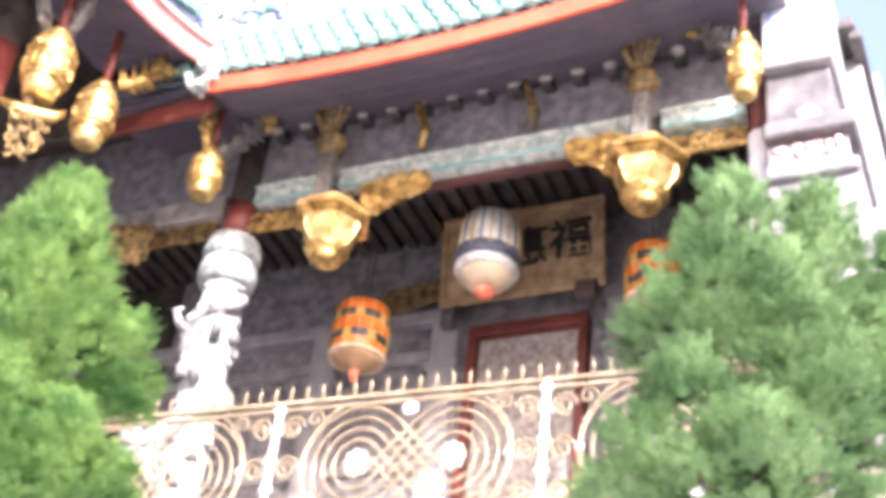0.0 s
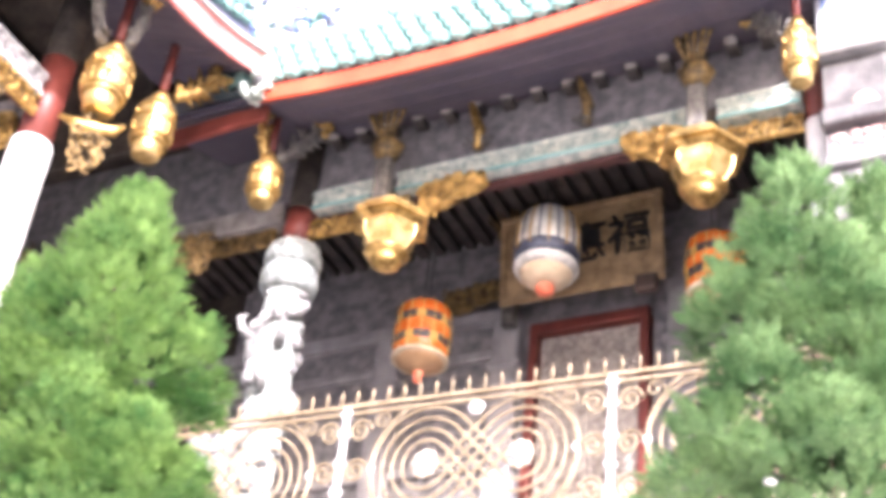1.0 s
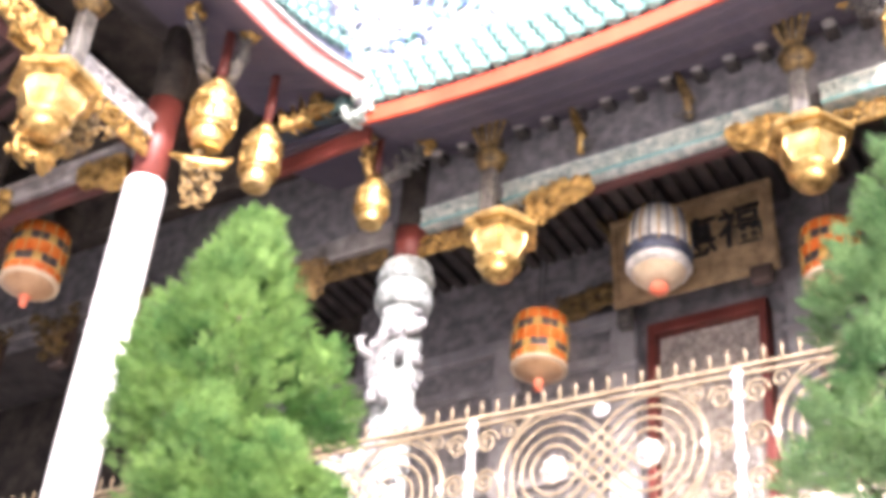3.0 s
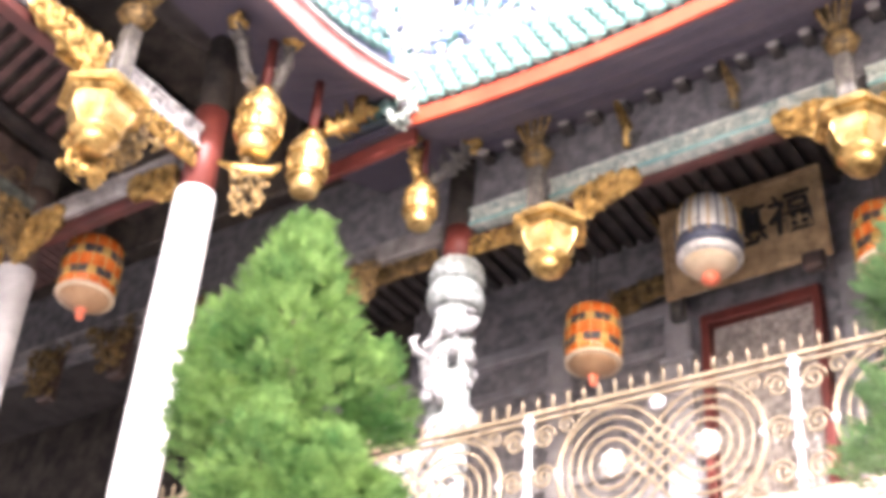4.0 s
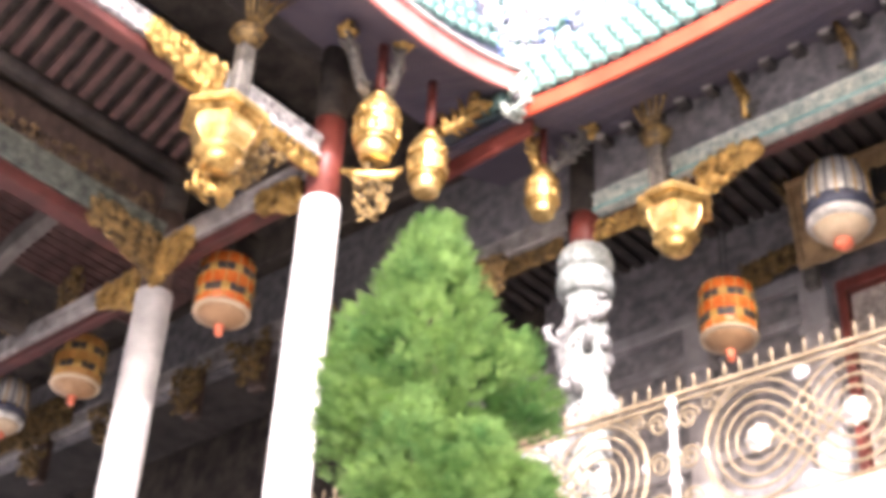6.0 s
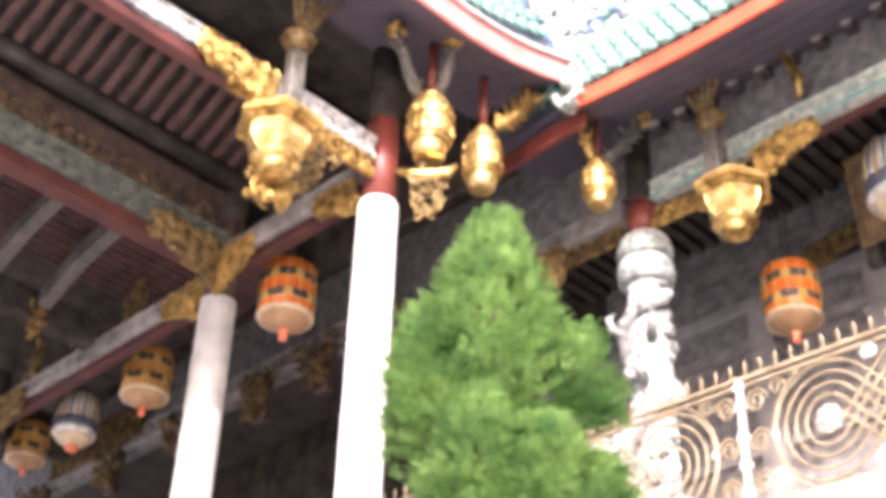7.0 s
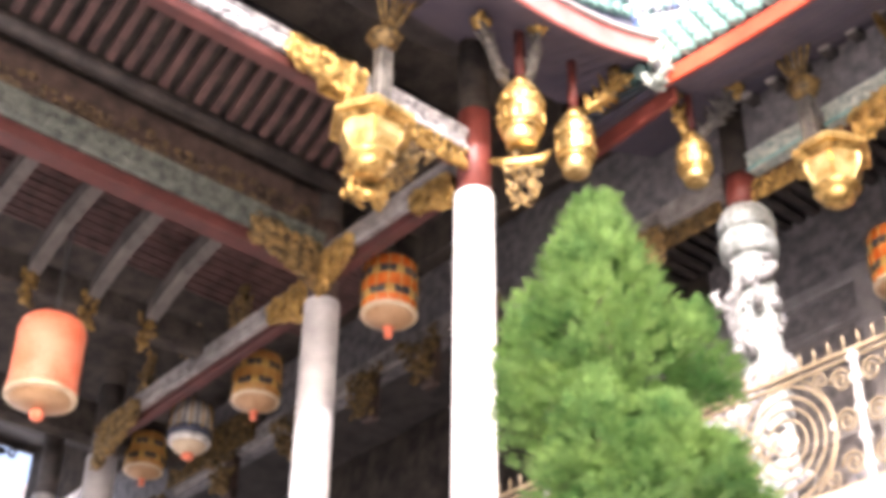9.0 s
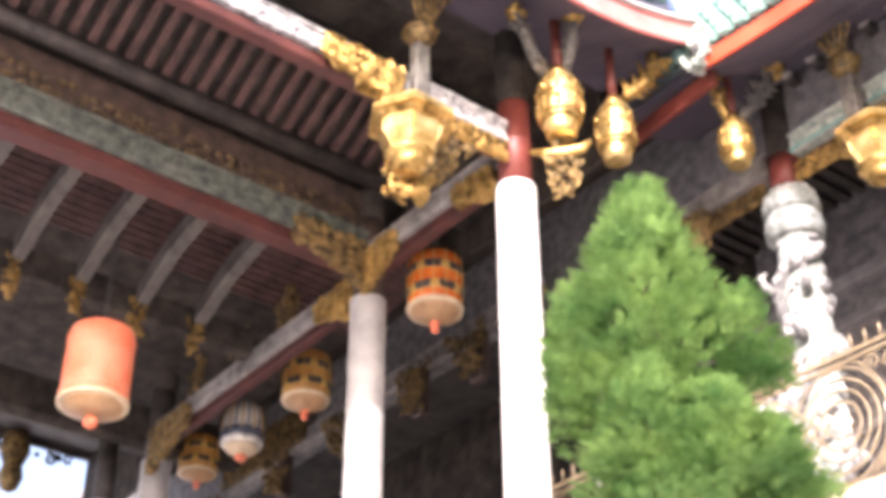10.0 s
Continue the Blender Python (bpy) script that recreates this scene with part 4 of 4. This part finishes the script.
# ---- lanterns ----
def lantern(at, r, h, kind, label, wire=0.8):
    t = thing("lantern", at, label, "lantern", "hanging lanterns")
    if kind in ("orange", "ochre"):
        paper = LANTERN_ORANGE if kind == "orange" else LANTERN_FADED
        body = part("body", M().lathe([(0.7 * r, h / 2), (0.95 * r, h * 0.46), (r, h * 0.3), (1.02 * r, 0), (r, -h * 0.3), (0.97 * r, -h * 0.44)], 28), paper, t, "painted paper body", True)
        for z in (0.17, -0.2):
            part("band", M().lathe([(1.015 * r, h * (z - 0.075)), (1.035 * r, h * (z - 0.06)), (1.035 * r, h * (z + 0.06)), (1.015 * r, h * (z + 0.075))], 28), LANTERN_GOLD, body, "ochre band", True)
            for k in range(7):
                a = k * 2 * math.pi / 7 + z
                m = M().box(-0.31 * r, -0.004, -0.07 * h, 0.31 * r, 0.004, 0.07 * h, 0.003)
                part("figure", m.moved(pose(1.018 * r * math.cos(a), 1.018 * r * math.sin(a), h * z, 0, 0, math.degrees(a) + 90)), LANTERN_BLACK, body, "dark painted figure")
        for k in range(14):
            a = k * 2 * math.pi / 14 + 0.2
            part("rib", M().tube([(0.97 * r * math.cos(a), 0.97 * r * math.sin(a), h * 0.45), (1.05 * r * math.cos(a), 1.05 * r * math.sin(a), 0), (0.98 * r * math.cos(a), 0.98 * r * math.sin(a), -h * 0.43)], 0.006, 5), LANTERN_GOLD, body)
        part("rim", M().lathe([(0.96 * r, -h * 0.41), (1.05 * r, -h * 0.43), (1.03 * r, -h * 0.475), (0.9 * r, -h * 0.48)], 28), LANTERN_CREAM, t, "cream rim", True)
        part("lower_cap", M().lathe([(0.93 * r, -h * 0.46), (0.8 * r, -h * 0.53), (0.5 * r, -h * 0.60), (0.28 * r, -h * 0.64), (0.2 * r, -h * 0.67)], 28), LANTERN_TAN, t, "tan tapering lower cap", True)
        part("finial", M().lathe([(0.12 * r, -h * 0.64), (0.22 * r, -h * 0.69), (0.12 * r, -h * 0.74), (0.17 * r, -h * 0.78), (0.03, -h * 0.84), (0.01, -h * 0.86)], 12), LANTERN_RED, t, "red turned finial", True)
    elif kind == "red":
        body = part("body", M().lathe([(0.72 * r, h / 2), (0.93 * r, h * 0.45), (r, h * 0.35), (r, -h * 0.36), (0.98 * r, -h * 0.42)], 32, mod=lambda a, z: 1 + 0.012 * math.sin(a * 14)), LANTERN_RED, t, "coral red body", True)
        for z in (-0.33, 0.33):
            part("band", M().lathe([(1.005 * r, h * z - 0.012), (1.02 * r, h * z), (1.005 * r, h * z + 0.012)], 32), LANTERN_RED, body, "", True)
        # Tan here is the cap's shaded underside, put into the colour.
        part("lower_cap", M().lathe([(0.9 * r, -h * 0.44), (0.86 * r, -h * 0.49), (0.45 * r, -h * 0.56), (0.2 * r, -h * 0.58)], 32), LANTERN_TAN, t, "lower cap, tan standing for its shade", True)
        part("rim", M().lathe([(0.97 * r, -h * 0.4), (1.05 * r, -h * 0.42), (1.04 * r, -h * 0.455), (0.88 * r, -h * 0.46)], 32), LANTERN_CREAM, t, "cream rim", True)
        part("finial", M().lathe([(0.14 * r, -h * 0.59), (0.22 * r, -h * 0.63), (0.2 * r, -h * 0.68), (0.05 * r, -h * 0.72)], 12), LANTERN_RED, t, "red turned finial", True)
        part("upper_cap", M().lathe([(0.6 * r, h * 0.5), (0.3 * r, h * 0.53), (0.08 * r, h * 0.56)], 20), LANTERN_GOLD, t, "", True)
    else:
        body = part("body", M().lathe([(0.6 * r, h * 0.5), (0.82 * r, h * 0.42), (0.96 * r, h * 0.2), (r, -0.05 * h), (0.98 * r, -h * 0.18)], 36), LANTERN_SILVER, t, "silvery pleated body", True)
        for k in range(22):
            a = k * 2 * math.pi / 22
            pts = [(q * r * math.cos(a), q * r * math.sin(a), h * z) for q, z in ((0.62, 0.5), (0.84, 0.42), (0.985, 0.2), (1.02, -0.05), (1.0, -0.18))]
            part("rib", M().tube(pts, 0.009, 5), LANTERN_NAVY if k % 2 else LANTERN_GOLD, body)
        part("top_ring", M().lathe([(0.3 * r, h * 0.56), (0.6 * r, h * 0.53), (0.68 * r, h * 0.47), (0.6 * r, h * 0.44)], 28), LANTERN_NAVY, t, "dark top ring", True)
        part("band", M().lathe([(0.98 * r, -h * 0.1), (1.03 * r, -h * 0.12), (1.0 * r, -h * 0.3), (0.9 * r, -h * 0.31)], 36), LANTERN_NAVY, t, "navy band", True)
        part("lower_ring", M().lathe([(0.75 * r, -h * 0.27), (0.95 * r, -h * 0.29), (1.0 * r, -h * 0.35), (0.9 * r, -h * 0.42), (0.7 * r, -h * 0.43)], 36), LANTERN_SILVER, t, "pale lower ring", True)
        part("bowl", M().lathe([(0.82 * r, -h * 0.42), (0.72 * r, -h * 0.5), (0.4 * r, -h * 0.58), (0.28 * r, -h * 0.6)], 32), LANTERN_CREAM, t, "cream bowl", True)
        part("finial", M().lathe([(0.2 * r, -h * 0.58), (0.28 * r, -h * 0.62), (0.3 * r, -h * 0.68), (0.1 * r, -h * 0.74)], 14), LANTERN_RED, t, "coral finial", True)
    for s in (-1, 1):
        part("wire", M().tube([(s * 0.12 * r, 0, h * 0.48), (s * 0.03, 0, h * 0.5 + wire)], 0.006, 5), WIRE, t)
    return t


lantern((-3.545, 7.8, 6.46), 0.235, 0.54, "orange", "orange and black painted lantern hanging in the veranda", 1.4)
lantern((-0.97, 7.8, 6.6), 0.235, 0.54, "orange", "orange painted lantern half hidden by a tree", 1.2)
lantern((-2.345, 7.6, 7.0), 0.275, 0.66, "silver", "silver and navy pleated lantern before the signboard", 0.8)
lantern((-6.67, 4.9, 6.42), 0.235, 0.54, "orange", "orange and black lantern between the pavilion columns", 1.85)
lantern((-8.83, 5.0, 6.48), 0.225, 0.50, "ochre", "faded ochre lantern deeper in the pavilion", 1.9)
lantern((-8.15, 2.61, 5.49), 0.275, 0.74, "red", "large coral red lantern hanging in the pavilion", 1.25)
lantern((-10.0, 5.0, 6.43), 0.22, 0.50, "silver", "silver and navy lantern in the dark hall", 1.9)
lantern((-10.9, 5.0, 6.45), 0.20, 0.42, "ochre", "ochre lantern beside the far column", 1.9)

# ---- signboard ----
sign = thing("signboard", (-2.33, 8.33, 7.05), "tan gilded signboard with two large black characters", "sign")
sign.matrix_basis = pose(-2.33, 8.36, 7.05, 7, 0, 0)
part("board", M().box(-0.74, -0.03, 0, 0.74, 0.03, 0.84, 0.012), SIGN_TAN, sign)
part("frame", M().box(-0.77, -0.05, -0.03, 0.77, -0.01, 0.03, 0.01).box(-0.77, -0.05, 0.81, 0.77, -0.01, 0.87, 0.01).box(-0.77, -0.048, 0.03, -0.71, -0.012, 0.81, 0.01).box(0.71, -0.048, 0.03, 0.77, -0.012, 0.81, 0.01), SIGN_TAN, sign, "raised tan border")


def glyph(text, x, z, size):
    c = bpy.data.curves.new("character", "FONT")
    c.body, c.size, c.extrude, c.offset, c.align_x, c.align_y = text, size, 0.010, 0.004, "CENTER", "CENTER"
    tmp = new("character", c)
    me = bpy.data.meshes.new_from_object(tmp.evaluated_get(bpy.context.evaluated_depsgraph_get()))
    bpy.data.objects.remove(tmp)
    me.materials.clear()
    me.materials.append(INK)
    o = new("character", me)
    o.parent = sign
    o.matrix_basis = pose(x, -0.045, z, 90, 0, 0)
    tagged(o, "black painted character")


glyph("\u798f", 0.46, 0.45, 0.42)
glyph("\u60b3", 0.05, 0.43, 0.42)
tagged(part("sign_support", M().box(-0.1, -0.05, -0.12, 0.1, 0.05, 0.05, 0.02).moved(pose(-1.72, 8.32, 7.02)), WOOD_BROWN), "brown carved block under the signboard", "bracket")

# ---- wing end pier ----
pier = thing("end_pier", (0.2, 6.4, 3.6), "stepped stone end pier with painted blue and white panel", "pier")
for x1, z0, z1, y0, m, lab in ((0.62, -0.6, 2.62, 0.0, STONE_CARVED, ""), (0.62, 2.62, 2.72, -0.06, PIER_STONE, "pale stone ledge"), (0.55, 2.72, 2.98, 0.02, STONE_CARVED, "grey frieze"), (0.62, 2.98, 3.12, -0.08, PIER_DARK, "stone cornice"), (0.46, 3.12, 3.66, 0.05, PIER_DARK, "grey stone neck"), (0.50, 3.66, 3.83, -0.05, PIER_STONE, "pale cornice"), (0.47, 3.83, 4.7, 0.0, CERAMIC_WHITE, "white panel")):
    part("block", M().box(0, y0, z0, x1, 0.9, z1, 0.015), m, pier, lab)
part("frieze_relief", scrollwork(0.5, 0.22, 71, 0.03, None, 0.07).moved(pose(0.03, 0.02, 2.74)), CERAMIC_PINK, pier, "pink and cream ceramic relief", True)
for x0, z0, x1, z1 in ((0.05, 4.0, 0.08, 4.65), (0.40, 4.0, 0.43, 4.65), (0.05, 3.97, 0.17, 4.0), (0.30, 3.97, 0.43, 4.0), (0.06, 3.86, 0.16, 3.93), (0.29, 3.86, 0.40, 3.93)):
    part("blue_line", M().box(x0, -0.008, z0, x1, 0.002, z1, 0.003), CERAMIC_BLUE, pier, "blue painted line")
part("ornament", M().blob((0.3, -0.02, 3.16), (0.09, 0.06, 0.07), 10), CERAMIC_PINK, pier, "small pink ceramic flower", True)

# ---- corner finial ----
fin = thing("corner_finial", (EAVE_X + 0.02, EAVE_Y - 0.02, 7.55), "pale green ceramic dragon finial at the roof corner", "finial")
m = M()
rnd = random.Random(9)
for i in range(40):
    a = rnd.uniform(0, 6.28)
    m.blob((0.11 * math.cos(a), rnd.uniform(-0.08, 0.06), 0.11 * math.sin(a)), rnd.uniform(0.025, 0.05), 6)
for i in range(14):
    m.blob((rnd.uniform(-0.05, 0.12), rnd.uniform(-0.06, 0.06), 0.15 + rnd.uniform(0, 0.14)), rnd.uniform(0.03, 0.05), 6)
part("head", m, mat("pale_green_ceramic", (0.16, 0.20, 0.17), (0.46, 0.49, 0.44), 0.35, 0, 9, 0.3, 50), fin, "", True)
part("mouth", M().blob((0.04, -0.07, 0), (0.065, 0.05, 0.06), 8), LANTERN_BLACK, fin, "dark open mouth", True)

# ---- roof tiles and ceramic field ----
cap = M().lathe([(0.0, -0.055), (0.045, -0.055), (0.062, -0.045), (0.07, -0.02), (0.07, 0.05), (0.04, 0.06)], 14).moved(pose(0, 0, 0, -90 + 6, 0, 0)).mesh("tile_end", TILE_GREEN, True)
drip = M().add([(-0.05, 0, 0.03), (0.05, 0, 0.03), (0.045, -0.01, -0.03), (0, -0.015, -0.065), (-0.045, -0.01, -0.03), (-0.05, 0.02, 0.03), (0.05, 0.02, 0.03), (0.045, 0.01, -0.03), (0, 0.005, -0.065), (-0.045, 0.01, -0.03)], [(0, 1, 2, 3, 4), (9, 8, 7, 6, 5), (0, 5, 6, 1), (1, 6, 7, 2), (2, 7, 8, 3), (3, 8, 9, 4), (4, 9, 5, 0)]).mesh("drip_tile", TILE_GREEN)
for row in range(4):
    for i in range(30):
        x = 0.35 - i * 0.165 - (0.082 if row % 2 else 0)
        if x < EAVE_X - 0.55 - row * 0.12:
            continue
        z = eave_wing(x) + 0.25 + row * 0.145
        o = new("tile_end", cap)
        o.parent = roof
        o.location = (x, EAVE_Y - 0.01 + row * 0.04, z)
        if row < 1:
            o = new("drip_tile", drip)
            o.parent = roof
            o.location = (x - 0.082, EAVE_Y - 0.01 + row * 0.13, z + 0.0)
side = M().lathe([(0.0, -0.05), (0.05, -0.048), (0.06, -0.03), (0.06, 0.2), (0.04, 0.21)], 12).moved(pose(0, 0, 0, 0, -90 + 18, 0)).mesh("tile_end", TILE_GREEN, True)
for row in range(4):
    for i in range(26):
        y = 5.55 - i * 0.14 - 0.07 * row
        o = new("tile_end", side)
        o.parent = proof
        o.location = (EAVE_X - 0.26 - 0.09 * row, y, eave_pav(y) + 0.70 + 0.22 * row)
rnd = random.Random(12)
for name, material, n in (("white_chips", CERAMIC_WHITE, 1500), ("blue_chips", CERAMIC_BLUE, 420), ("green_chips", TILE_GREEN, 420), ("pink_chips", CERAMIC_PINK, 140), ("dark_chips", LANTERN_NAVY, 110)):
    m = M()
    for i in range(n):
        x = rnd.uniform(-5.6, 0.4)
        f = rnd.random()
        y = EAVE_Y + 0.50 + 0.18 * f
        z = eave_wing(max(x, -4.2)) + 0.62 + 2.1 * f
        r = rnd.uniform(0.03, 0.075)
        m.blob((x, y - 0.04, z), (r * rnd.uniform(0.6, 1.6), r * 0.8, r), 6)
    tagged(part(name, m, material, roof, "ceramic chip ornament on the roof", True), kind="stuff")


# ---- trees ----
def tree(at, lobes, leaf, seed, label, dense=1.0):
    """A trunk with limbs, and lobes of foliage made of flat feathery sprays in layers. A lobe: place, foot height, radius, height."""
    t = thing("cypress_tree", (at[0], at[1], GROUND), label, "tree", "cypress trees")
    rnd = random.Random(seed)
    top = max(l[2] + l[4] for l in lobes) - GROUND
    tr = M().tube([(0, 0, 0), (0.02, 0.01, top * 0.3), (-0.02, 0, top * 0.6), (0, 0.01, top * 0.92)], [0.09, 0.075, 0.05, 0.012], 10)
    part("trunk", tr, BARK, t, "", True)
    v, f = [], []

    def spray(c, out, side, reach):
        """A frond: a short stem with leaflets to both sides in one plane."""
        up = out.cross(side)
        for i in range(9):
            s = (i + 0.6) / 9
            p = c + out * reach * s + up * reach * 0.18 * s * s
            for q in (-1, 1):
                size = reach * (0.55 - 0.40 * s) * rnd.uniform(0.7, 1.2)
                d = (out * 0.8 + side * q * rnd.uniform(0.5, 0.95) + up * rnd.uniform(-0.25, 0.25)).normalized()
                w = d.cross(up + side * rnd.uniform(-0.5, 0.5)).normalized() * size * 0.13
                m, e = p + d * size * 0.5, p + d * size
                j = len(v)
                v.extend((p, m + w, e, m - w))
                f.append((j, j + 1, j + 2, j + 3))

    for lx, ly, lz, r, h in lobes:
        lz -= GROUND
        tiers = max(3, int(h / 0.16))
        limb = M().tube([(0, 0, max(0.4, lz - 0.4)), (lx * 0.6, ly * 0.6, lz - 0.1), (lx, ly, lz + h * 0.6)], [0.03, 0.022, 0.008], 6)
        part("limb", limb, BARK, t, "", True)
        for clump in range(int(dense * 330 * r * (h + r)) + 8):
            u = rnd.random() ** 0.9
            u = min(0.98, (int(u * tiers) + 0.5 + rnd.gauss(0, 0.2)) / tiers if rnd.random() < 0.7 else u)
            u = max(0.0, u)
            a = rnd.uniform(0, 2 * math.pi)
            prof = (1 - u) ** 0.72 * min(1.0, 0.6 + u * 2.6)
            q = r * prof * rnd.choice((rnd.uniform(0.2, 0.7), rnd.uniform(0.72, 1.0), rnd.uniform(0.8, 1.05)))
            mid = Vector((lx + q * math.cos(a), ly + q * math.sin(a), lz + u * h))
            rise = rnd.uniform(0.15, 0.6) + 1.3 * u * u
            out = Vector((math.cos(a), math.sin(a), rise)).normalized()
            side = Vector((-math.sin(a), math.cos(a), rnd.uniform(-0.25, 0.25))).normalized()
            size = rnd.uniform(0.07, 0.14) * (1.15 - 0.4 * u)
            for i in range(20):
                x, y = rnd.uniform(-1, 1), rnd.uniform(-0.6, 0.8)
                c = mid + side * x * size + out * y * size * (1 - 0.5 * abs(x)) + Vector((0, 0, rnd.gauss(0, 0.014)))
                d = (out + side * (0.9 * x + rnd.uniform(-0.35, 0.35)) + Vector((0, 0, rnd.uniform(-0.15, 0.3)))).normalized()
                w = d.cross(Vector((rnd.uniform(-0.4, 0.4), rnd.uniform(-0.4, 0.4), 1))).normalized()
                spray(c, d, w, rnd.uniform(0.05, 0.095))
    crown = M()
    crown.v, crown.f = v, f
    part("crown", crown, leaf, t, "feathery green foliage", False, False)
    return t


tree((-2.79, 3.35, 0), [(-0.02, -0.02, 3.1, 0.51, 1.36), (-0.32, -0.25, 3.14, 0.19, 0.72), (0.27, 0.37, 3.18, 0.17, 0.62), (0.15, -0.27, 2.68, 0.27, 0.49), (0.31, 0.01, 2.53, 0.4, 0.56), (0.39, 0.33, 2.5, 0.22, 0.47), (-0.31, -0.16, 2.98, 0.21, 0.62), (0.12, -0.02, 2.35, 0.46, 0.67), (0.27, 0.36, 2.35, 0.33, 0.52), (-0.23, -0.08, 2.62, 0.2, 0.48)],
     LEAF, 81, "bright green feathery cypress before the pavilion column")
tree((0.65, 4.04, 0), [(-0.15, -0.13, 3.15, 0.4, 1.07), (0.19, 0.13, 3.24, 0.31, 1.02), (-0.46, -0.11, 3.29, 0.19, 0.51), (-0.27, -0.37, 2.5, 0.37, 0.63), (-0.54, -0.34, 2.4, 0.19, 0.49), (0.17, -0.07, 2.59, 0.4, 0.89), (0.45, 0.17, 2.85, 0.27, 0.91), (-0.02, -0.36, 2.26, 0.5, 0.64), (0.54, 0.27, 3.19, 0.3, 0.85), (0.06, -0.19, 2.88, 0.3, 0.86)],
     LEAF_PALE, 82, "pale green feathery cypress before the wing", 0.6)
